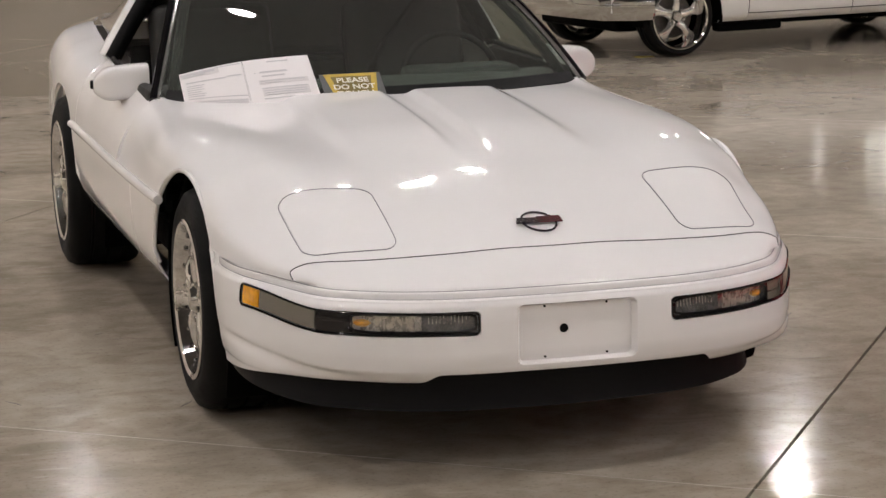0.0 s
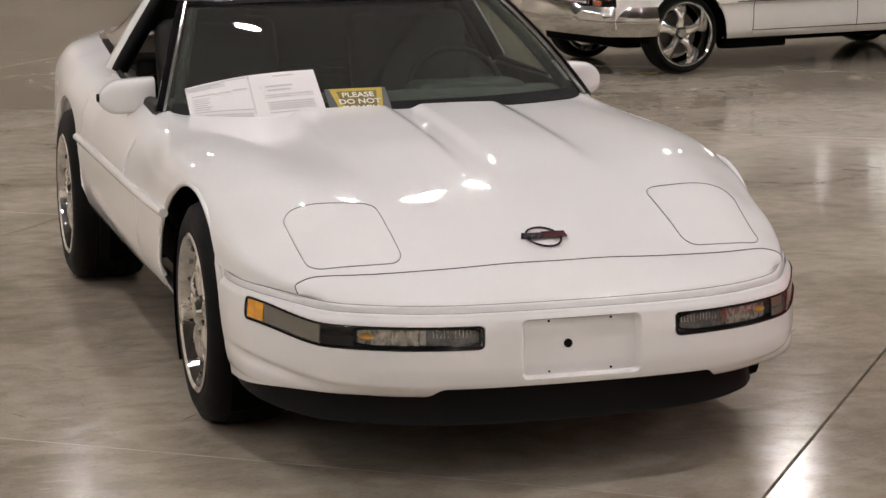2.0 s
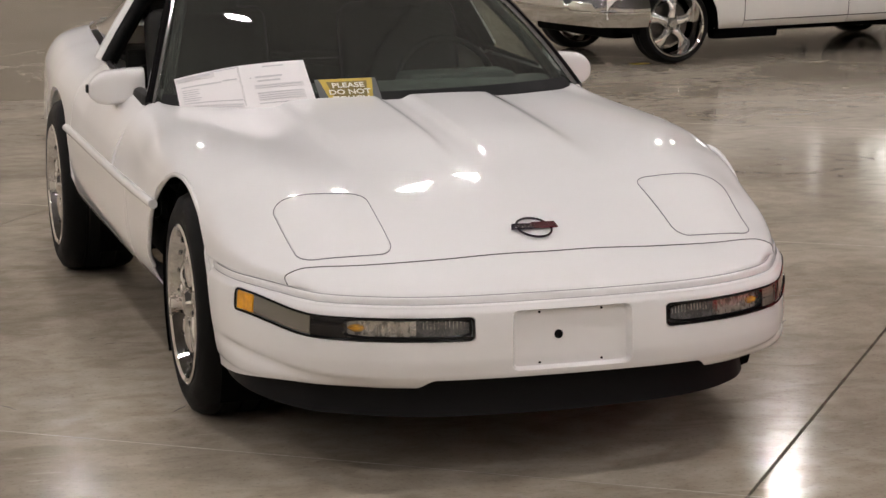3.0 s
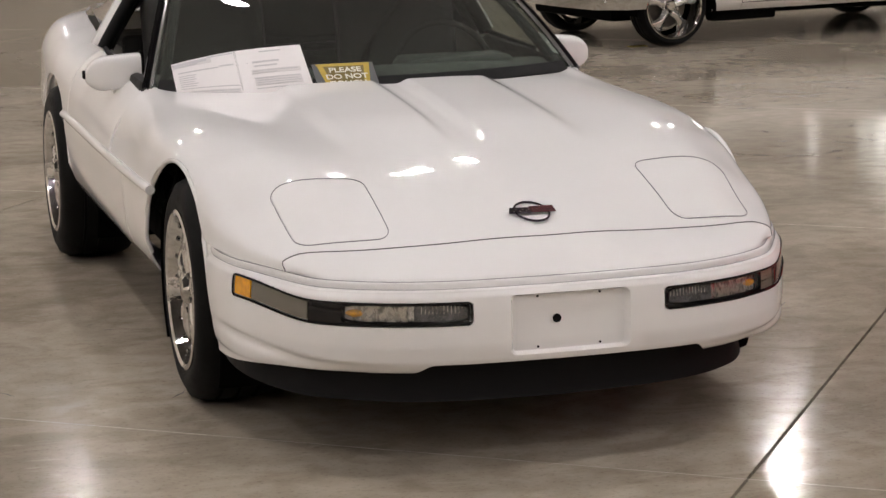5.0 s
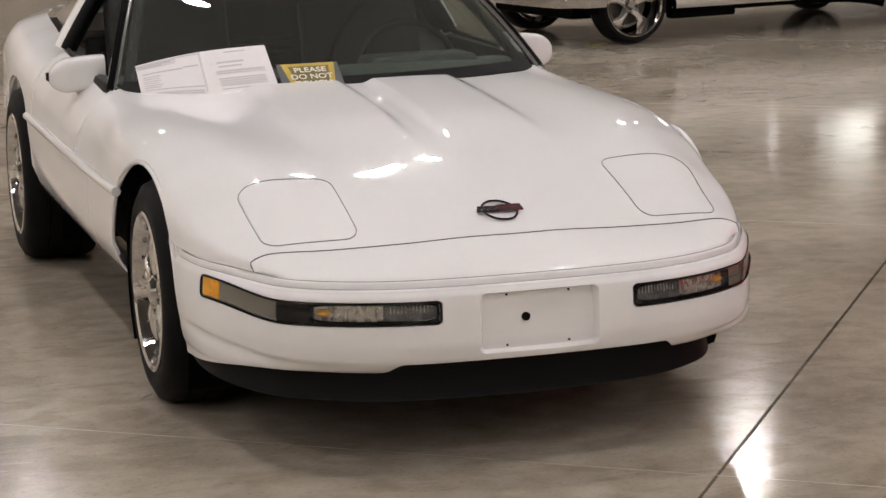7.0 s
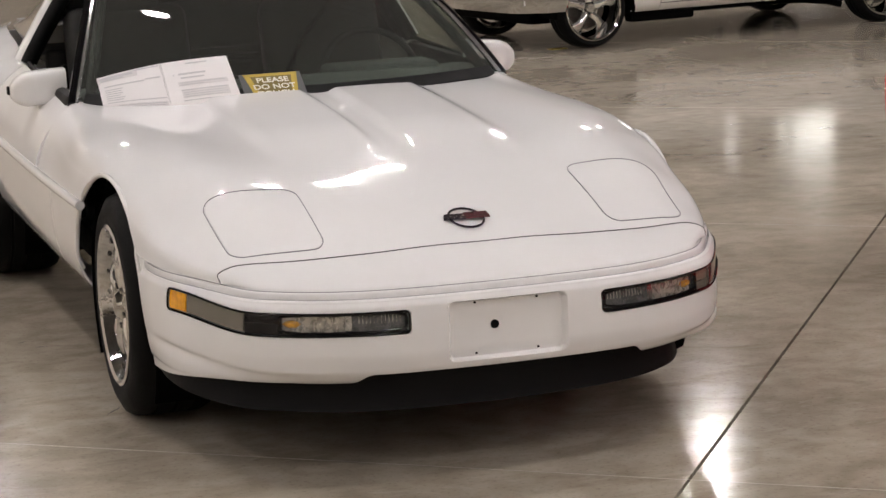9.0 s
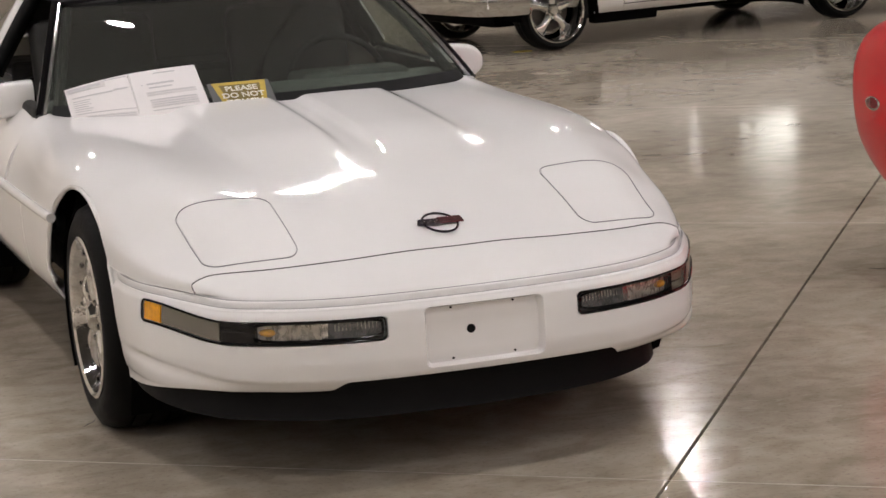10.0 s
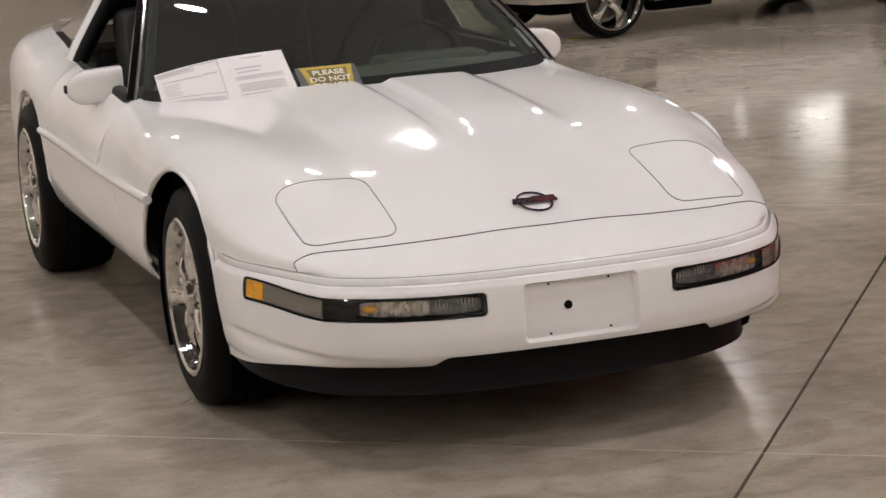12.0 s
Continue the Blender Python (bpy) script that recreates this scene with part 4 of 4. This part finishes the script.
at, bm = quad((-0.456, 0.986, 0.915), (-0.243, 0.936, 0.932), (-0.248, 0.680, 0.792), (-0.469, 0.735, 0.775), sag=0.003)
part("sheet", bm, paper, sheets)
part("print_block", on_sheet(at, 0.18, 0.90, 0.42, 0.50, 0.0014), ink_pale, sheets)
part("print_block", on_sheet(at, 0.20, 0.88, 0.57, 0.73, 0.0014), ink_pale, sheets)
for u0, u1, v0, v1 in ((0.36, 0.68, 0.07, 0.09), (0.22, 0.62, 0.26, 0.29), (0.24, 0.58, 0.34, 0.365), (0.14, 0.16, 0.27, 0.29), (0.20, 0.86, 0.44, 0.455), (0.20, 0.55, 0.48, 0.49), (0.20, 0.86, 0.58, 0.595), (0.22, 0.84, 0.63, 0.64), (0.22, 0.86, 0.67, 0.68), (0.22, 0.80, 0.71, 0.72), (0.20, 0.86, 0.78, 0.795)):
    part("print_line", on_sheet(at, u0, u1, v0, v1), ink, sheets)
part("spine", tube([(-0.457, 0.982, 0.916), (-0.466, 0.79, 0.806)], 0.0035, 6), lens_clear, sheets, "clear plastic sleeve spine")

notice = thing("notice_sign", "grey and gold please-do-not-touch notice card", "sign", pose(0, 0, 0))
N0, NX, NYV = Vector((-0.232, 0.821, 0.874)), Vector((0.1985, -0.024, 0.003)), Vector((-0.001, -0.105, -0.066))
at = lambda u, v: N0 + NX * u + NYV * v
part("card", thick(grid(at, steps(0, 1, 4), steps(0, 1.45, 4)), 0.003), sign_grey, notice)
part("shield", on_sheet(lambda u, v: at(0.07 + 0.87 * u + 0.12 * v * (1 - 2 * u), 0.06 + 1.25 * v), 0, 1, 0, 1, 0.005), sign_gold, notice, "gold shield field")
part("shield_inner", on_sheet(lambda u, v: at(0.17 + 0.67 * u + 0.11 * v * (1 - 2 * u), 0.15 + 1.08 * v), 0, 1, 0, 1, 0.0062), sign_brown, notice)
part("heading_bar", on_sheet(at, 0.06, 0.94, 0.03, 0.08, 0.005), sign_gold, notice)


def lettering(text, size, origin, ex, ey, parent):
    c = bpy.data.curves.new("lettering", "FONT")
    c.body, c.size, c.align_x, c.extrude, c.offset = text, size, "CENTER", 0.0006, size * 0.02
    tmp = new("lettering", c)
    me = bpy.data.meshes.new_from_object(tmp.evaluated_get(bpy.context.evaluated_depsgraph_get()))
    bpy.data.objects.remove(tmp)
    ex, ey = ex.normalized(), ey.normalized()
    m = Matrix((ex, ey, ex.cross(ey))).transposed().to_4x4()
    me.transform(Matrix.Translation(origin) @ m)
    me.materials.append(sign_white)
    ob = new("lettering", me)
    ob.parent = parent
    return ob


up = -NYV
nn = NX.cross(up).normalized()
for text, v, size in (("PLEASE", 0.42, 0.034), ("DO NOT", 0.70, 0.034), ("TOUCH", 0.98, 0.034)):
    lettering(text, size, at(0.51, v) + nn * 0.0078, NX, up, notice)


# ---- the white classic saloon behind ----
def classic(name, label, paint, at_pose, amber=True):
    k = thing(name, label, "car", at_pose)
    F, R = -0.62, 3.70            # nose and tail, front axle at 0, rear at 2.61
    WB, TR = 2.61, 0.285
    half = curve((F, 0.76), (-0.5, 0.81), (-0.3, 0.835), (0.5, 0.855), (2.2, 0.855), (3.2, 0.82), (R, 0.76))
    top = curve((F, 0.71), (-0.45, 0.735), (0.3, 0.735), (0.9, 0.695), (2.4, 0.685), (3.2, 0.70), (R, 0.68))

    def flank(y, t, sx):
        w, h = half(y), top(y)
        pts = [(w - 0.10, h), (w - 0.03, h - 0.012), (w, h - 0.05), (w - 0.004, 0.59), (w + 0.004, 0.515), (w + 0.006, 0.490), (w - 0.010, 0.47), (w - 0.012, 0.36), (w - 0.03, 0.275), (w - 0.07, 0.235)]
        x, z = spline(pts, t)
        if y < -0.28:
            z = max(z, 0.34)
        return Vector((sx * x, y, z))

    for sx in (-1, 1):
        for nm, y0, y1 in (("front_wing", F + 0.06, 0.545), ("front_door", 0.551, 1.45), ("rear_door", 1.456, 2.20), ("rear_wing", 2.206, R)):
            bm = grid(lambda y, t: flank(y, t, sx), steps(y0, y1, 44), steps(0, 1, 40))
            cut_round(bm, 0.0, 0.285, 0.325)
            cut_round(bm, WB, 0.265, 0.315)
            part(nm, thick(bm, 0.008), paint, k)
        for y in (0.548, 1.453, 2.203):
            part("door_gap", tube([flank(y, t, sx) + Vector((-sx * 0.003, 0, 0)) for t in steps(0.02, 0.86, 16)], 0.0045, 6), black_shadow, k)
        part("door_gap", tube([flank(y, 0.865, sx) + Vector((sx * 0.001, 0, 0)) for y in steps(0.548, 2.2, 20)], 0.003, 6), black_shadow, k)
        part("side_trim", tube([flank(y, 0.49, sx) + Vector((sx * 0.003, 0, 0)) for y in steps(0.40, 2.2, 30)], 0.006, 6), chrome, k, "bright side trim strip")
        for y0, r in ((0.0, 0.33), (WB, 0.32)):
            ring_pts = [(y0 + r * math.cos(radians(a)), 0.275 + r * math.sin(radians(a))) for a in steps(-8, 188, 30)]
            part("wheel_liner", thick(grid(lambda i, d: Vector((sx * d, *ring_pts[int(i)])), range(31), steps(0.40, 0.83, 3)), 0.006), liner_black, k)
        part("sill_rail", block(0.10, 0.55, 0.07, (sx * 0.70, 0.62, 0.19), 0.02), liner_black, k)
        part("exhaust", tube([(sx * 0.62, 1.6, 0.22), (sx * 0.66, 1.95, 0.21), (sx * 0.74, 2.12, 0.19), (sx * 0.80, 2.2, 0.165)], 0.03, 10), liner_black, k)
    part("bonnet", thick(grid(lambda u, y: Vector((u * (half(y) - 0.10), y, top(y) + 0.02 * (1 - u * u))), steps(-1, 1, 16), steps(F + 0.06, 0.85, 16)), 0.01), paint, k)
    part("boot_lid", thick(grid(lambda u, y: Vector((u * (half(y) - 0.10), y, top(y) + 0.02 * (1 - u * u))), steps(-1, 1, 16), steps(2.75, R, 12)), 0.01), paint, k)
    part("roof", thick(grid(lambda u, y: Vector((u * 0.64, y, 1.225 - 0.02 * u * u - 0.05 * (y - 1.86) ** 2)), steps(-1, 1, 12), steps(1.40, 2.35, 10)), 0.02), paint, k)
    for sx in (-1, 1):
        part("pillar", tube([(sx * 0.76, 0.92, 0.70), (sx * 0.63, 1.42, 1.20)], 0.022, 8), paint, k)
        part("pillar", tube([(sx * 0.74, 2.78, 0.70), (sx * 0.68, 2.55, 0.98), (sx * 0.62, 2.32, 1.20)], lambda t: 0.07 - 0.03 * t, 8, flat=0.5), paint, k)
        part("seat_bench", block(0.60, 0.55, 0.16, (sx * 0.34, 1.62, 0.48), 0.05), interior_dark, k)
        part("door_card", block(0.04, 1.5, 0.30, (sx * 0.76, 1.55, 0.50), 0.02), interior_dark, k)
    for nm, ya, za, yb, zb2 in (("windscreen", 0.93, 0.71, 1.42, 1.20), ("rear_window", 2.76, 0.71, 2.34, 1.20)):
        g = part(nm, thick(grid(lambda u, v: Vector((u * (0.74 - 0.12 * v), ya + (yb - ya) * v + (0.05 if ya < 1 else -0.05) * u * u, za + (zb2 - za) * v)), steps(-1, 1, 10), steps(0, 1, 6)), 0.005), clear_glass, k)
        g.visible_shadow = False
    part("dash", block(1.4, 0.3, 0.12, (0, 1.0, 0.62), 0.03), interior_dark, k)
    part("chassis", block(1.15, 3.6, 0.16, (0, 1.4, 0.26), 0.03), liner_black, k)
    part("front_axle", tube([(-0.62, -0.1, 0.24), (0.62, -0.1, 0.24)], 0.03, 8), liner_black, k)
    part("sway_bar", tube([(-0.55, -0.32, 0.235), (0.55, -0.32, 0.235)], 0.018, 8), liner_black, k)
    # front end
    part("front_panel", block(1.50, 0.08, 0.26, (0, F + 0.10, 0.59), 0.03), black_plastic, k)
    grille = new("grille")
    grille.parent = k
    for i in range(9):
        part("grille_bar", block(0.86, 0.012, 0.007, (0, F + 0.03, 0.525 + 0.0185 * i), 0.002), chrome, grille)
    for i in range(29):
        part("grille_bar", block(0.006, 0.010, 0.165, (-0.42 + 0.03 * i, F + 0.036, 0.598), 0.002), chrome, grille)
    part("grille_frame", tube([(-0.44, F + 0.025, 0.51), (0.44, F + 0.025, 0.51), (0.44, F + 0.025, 0.69), (-0.44, F + 0.025, 0.69)], 0.012, 8, True), chrome, grille)
    for x in (-0.69, -0.53, 0.53, 0.69):
        hl = new("headlamp")
        hl.parent = k
        hl.matrix_basis = pose(x, F + 0.03 + (0.03 if abs(x) > 0.6 else 0), 0.61, 90)
        part("bezel", disc(0.078, 0.05, 32, (0, 0, 0), None, 0.01), chrome, hl)
        bm = bmesh.new()
        bmesh.ops.create_uvsphere(bm, u_segments=24, v_segments=10, radius=0.065)
        bmesh.ops.scale(bm, vec=(1, 1, 0.35), verts=bm.verts[:])
        bmesh.ops.translate(bm, vec=(0, 0, 0.025), verts=bm.verts[:])
        part("lens", bm, reflector, hl)
    for sx in (-1, 1):
        part("turn_lamp", block(0.085, 0.03, 0.035, (sx * 0.63, F - 0.005, 0.520), 0.008), turn_orange if amber else lens_red, k, "small orange turn lamp")
        part("lamp_surround", block(0.36, 0.06, 0.03, (sx * 0.61, F + 0.05, 0.695), 0.01), chrome, k)

    def bump(s, v):
        # s along from side to side, v over the bar's height
        x = 0.86 * s
        y = F - 0.05 + 0.10 * s * s + 0.14 * smooth(0.82, 1.0, abs(s))
        if abs(s) > 1.0:
            x = (0.86 + 0.005) * (1 if s > 0 else -1)
            y = F + 0.19 + (abs(s) - 1.0) * 0.55
        z0, z1 = 0.285, 0.495 + 0.015 * (1 - smooth(0.45, 0.5, abs(s)))
        bow = 0.035 * math.sin(math.pi * v)
        step = 0.02 * smooth(0.50, 0.54, v) * (1 - smooth(0.46, 0.5, abs(s)))
        n = 1 if abs(s) <= 1 else 0
        return Vector((x + (0 if n else (bow if s > 0 else -bow)), y - (bow + step) * n, z0 + (z1 - z0) * v))

    part("bumper", thick(grid(bump, steps(-1.28, 1.28, 90), steps(0, 1, 14)), 0.006), chrome, k, "chromed wrap-round bumper")
    part("rear_bumper", tube([(-0.80, R - 0.2, 0.42), (-0.74, R + 0.04, 0.42), (0, R + 0.08, 0.42), (0.74, R + 0.04, 0.42), (0.80, R - 0.2, 0.42)], 0.06, 12), chrome, k)
    part("tail_panel", block(1.48, 0.05, 0.44, (0, R - 0.01, 0.50), 0.02), paint, k)
    for x in (-0.70, 0.70):
        for y in (0.0, WB):
            wheel(k, x, y, 1 if x > 0 else -1, TR, 0.21, 0.228, face=-0.01)
    return k


classic("classic_saloon", "white classic full-size saloon with chrome bumper and mag wheels", cream_paint, pose(4.11, 9.66, 0, 0, 0, -80.1))
silver_paint = grain(mat("silver_paint", (0.45, 0.45, 0.43), 0.35, metal=0.3, coat=0.8), 3, 0.05, (0.3, 0.4))
classic("classic_coupe", "silver classic car with a chromed front bumper", silver_paint, pose(6.90, 7.78, 0, 0, 0, -116), False)


# ---- the red sports car parked alongside ----
red = thing("red_sports_car", "glossy red low sports car parked on the polished floor", "car", pose(3.025, -2.53, 0))
RH = curve((-0.95, 0.55), (-0.75, 0.78), (-0.4, 0.88), (0.0, 0.92), (1.2, 0.92), (2.65, 0.935), (3.09, 0.925), (3.35, 0.89), (3.49, 0.80))
RT = curve((-0.95, 0.58), (-0.5, 0.70), (0.2, 0.80), (0.9, 0.86), (1.6, 0.90), (2.3, 0.945), (2.9, 0.935), (3.24, 0.905), (3.40, 0.87), (3.49, 0.82))
RB = curve((-0.95, 0.30), (-0.6, 0.20), (0.0, 0.19), (2.65, 0.20), (2.98, 0.225), (3.14, 0.275), (3.36, 0.36), (3.49, 0.44))


def red_flank(y, t, sx):
    w, h, b = RH(y), RT(y), RB(y)
    m = b + 0.52 * (h - b)
    pts = [(w - 0.26, h + 0.012), (w - 0.13, h), (w - 0.045, h - 0.055), (w - 0.008, m + 0.10), (w, m), (w - 0.012, m - 0.12), (w - 0.045, b + 0.06), (w - 0.10, b)]
    x, z = spline(pts, t)
    return Vector((sx * x, y, z))


for sx in (-1, 1):
    for nm, y0, y1 in (("front_wing", -0.95, 0.86), ("door", 0.866, 2.05), ("rear_quarter", 2.056, 3.49)):
        bm = grid(lambda y, t: red_flank(y, t, sx), steps(y0, y1, 70), steps(0, 1, 44))
        cut_round(bm, 0.0, 0.33, 0.365)
        cut_round(bm, 2.655, 0.335, 0.375)
        part(nm, thick(bm, 0.008), red_paint, red)
    for y0, zc0, r in ((0.0, 0.33, 0.37), (2.655, 0.335, 0.38)):
        pts = [(y0 + r * math.cos(radians(a)), zc0 + r * math.sin(radians(a))) for a in steps(-20, 200, 34)]
        part("wheel_liner", thick(grid(lambda i, d: Vector((sx * d, *pts[int(i)])), range(35), steps(0.45, 0.86, 3)), 0.006), liner_black, red)
        arc = []
        for y, z in [(y0 + (r - 0.006) * math.cos(radians(a)), zc0 + (r - 0.006) * math.sin(radians(a))) for a in steps(-14, 194, 60)]:
            lo, hi = 0.0, 1.0
            for _ in range(24):
                tt = (lo + hi) / 2
                if red_flank(y, tt, 1).z > z:
                    lo = tt
                else:
                    hi = tt
            arc.append((sx * (red_flank(y, lo, 1).x - 0.008), y, z))
        part("arch_lip", tube(arc, 0.012, 8), red_paint, red)
    mk = new("side_marker")
    mk.parent = red
    p = red_flank(3.16, 0.56, sx)
    mk.matrix_basis = Matrix.Translation(p) @ Matrix.Rotation(radians(90 * sx), 4, "Y")
    for nm, r, h, mm in (("bezel", 1.0, 0.006, chrome_soft), ("lens", 0.84, 0.012, lens_red)):
        bm = disc(0.05 * r, h, 28, (0, 0, 0.004), None, 0.003)
        bmesh.ops.scale(bm, vec=(0.50, 1.0, 1), verts=bm.verts[:])
        part(nm, bm, mm, mk, "dark red oval lens" if nm == "lens" else "")
part("nose", thick(grid(lambda u, v: Vector((u * 0.55, -0.95 - 0.16 * (1 - u * u) * (0.4 + 0.6 * v), 0.30 + 0.29 * v)), steps(-1, 1, 16), steps(0, 1, 8)), 0.01), red_paint, red)
part("bonnet", thick(grid(lambda u, y: Vector((u * (RH(y) - 0.25), y, RT(y) + 0.011 + 0.02 * (1 - u * u))), steps(-1, 1, 16), steps(-0.95, 0.95, 20)), 0.01), red_paint, red)
part("rear_deck", thick(grid(lambda u, y: Vector((u * (RH(y) - 0.25), y, RT(y) + 0.011 + 0.02 * (1 - u * u))), steps(-1, 1, 16), steps(2.9, 3.49, 10)), 0.01), red_paint, red)
rcab = curve((0.95, 0.88), (1.35, 1.10), (1.65, 1.19), (2.1, 1.18), (2.5, 1.09), (2.9, 0.95))
part("cabin", thick(grid(lambda u, y: Vector((u * (0.68 - 0.12 * smooth(0.9, 1.15, rcab(y))), y, 0.90 + (rcab(y) - 0.90) * (1 - abs(u) ** 5))), steps(-1, 1, 24), steps(0.95, 2.9, 30)), 0.01), black_gloss, red, "dark glasshouse")
part("tail", thick(grid(lambda u, v: Vector((u * (0.77 - 0.20 * v ** 3), 3.485 + 0.07 * (1 - u * u), 0.44 + 0.38 * v)), steps(-1, 1, 16), steps(0, 1, 8)), 0.01), red_paint, red)
part("underbody", block(1.3, 3.7, 0.12, (0, 1.3, 0.27), 0.03), liner_black, red)
part("antenna_base", block(0.03, 0.05, 0.045, (-0.70, 3.12, 0.948), 0.012), black_plastic, red)
for x in (-0.79, 0.79):
    wheel(red, x, 0.0, 1 if x > 0 else -1, 0.325, 0.255, 0.225, face=0.0)
    wheel(red, x + (0.01 if x > 0 else -0.01), 2.655, 1 if x > 0 else -1, 0.335, 0.27, 0.235, face=0.0)

# ---- small things on the floor and wall ----
tagged(part("tape_mark", block(0.13, 0.07, 0.002, (0, 0, 0.001), 0), yellow_mark, None, smooth=False), "worn yellow tape mark on the concrete floor", "tape")
bpy.data.objects["tape_mark"].matrix_basis = pose(4.02, 9.02, 0, 0, 0, 10)


def crack(points, r=0.0025):
    ob = part("floor_crack", tube(points, r, 5, flat=0.2), black_shadow, None)
    return tagged(ob, "fine dark crack in the polished concrete", "crack", "floor cracks")


crack([(2.15, 0.765, 0.0002), (2.20, 0.722, 0.0002), (2.26, 0.668, 0.0002), (2.36, 0.583, 0.0002), (2.6, 0.37, 0.0002)])

# unseen glowing panel and strips, added where bright floor reflections point
lit = thing("lit_window", "bright rectangular light panel on the far hall wall", "window", HALL @ pose(U1 - 0.04, 4.28, 3.14))
part("frame", block(0.05, 0.75, 0.66, (0.01, 0, 0), 0.01), steel_grey, lit)
part("pane", block(0.02, 0.60, 0.56, (-0.02, 0, 0), 0.004), pane_light, lit, "glowing pane")
for dv, dz in ((0.46, 0.06), (1.25, 0.46)):
    strip = thing("wall_light", "narrow upright glowing wall light strip", "lamp", HALL @ pose(U1 - 0.04, 4.28 + dv, 3.14 + dz), "wall lights")
    part("backplate", block(0.03, 0.13, 0.52, (0.01, 0, 0), 0.01), steel_grey, strip)
    part("tube", block(0.02, 0.08, 0.46, (-0.015, 0, 0), 0.008), pane_light, strip, "glowing tube")

# chips and scuffs in the polish
scuff_dark = grain(mat("scuff_dark", (0.06, 0.05, 0.04), 0.6), 60, 0.4, (0.5, 0.7))
rng = random.Random(4)
for cx, cy in ((-0.97, 1.10), (-0.88, 1.02), (-1.42, 1.75), (-1.30, 0.20), (-0.86, 0.02), (1.02, 0.62), (1.32, 0.55), (1.85, 2.75), (1.95, 2.68), (0.1, -1.75)):
    a = rng.uniform(0, 3.14)
    n = rng.randint(2, 4)
    pts = []
    for k in range(n + 1):
        pts.append((cx + 0.022 * k * math.cos(a) + rng.uniform(-0.004, 0.004), cy + 0.022 * k * math.sin(a) + rng.uniform(-0.004, 0.004), 0.0002))
    ob = part("floor_scuff", tube(pts, lambda t: 0.0035 * (1 - abs(2 * t - 1) * 0.8), 5, flat=0.15), scuff_dark, None)
    tagged(ob, "small dark scuff mark on the polished floor", "scuff", "floor scuffs")
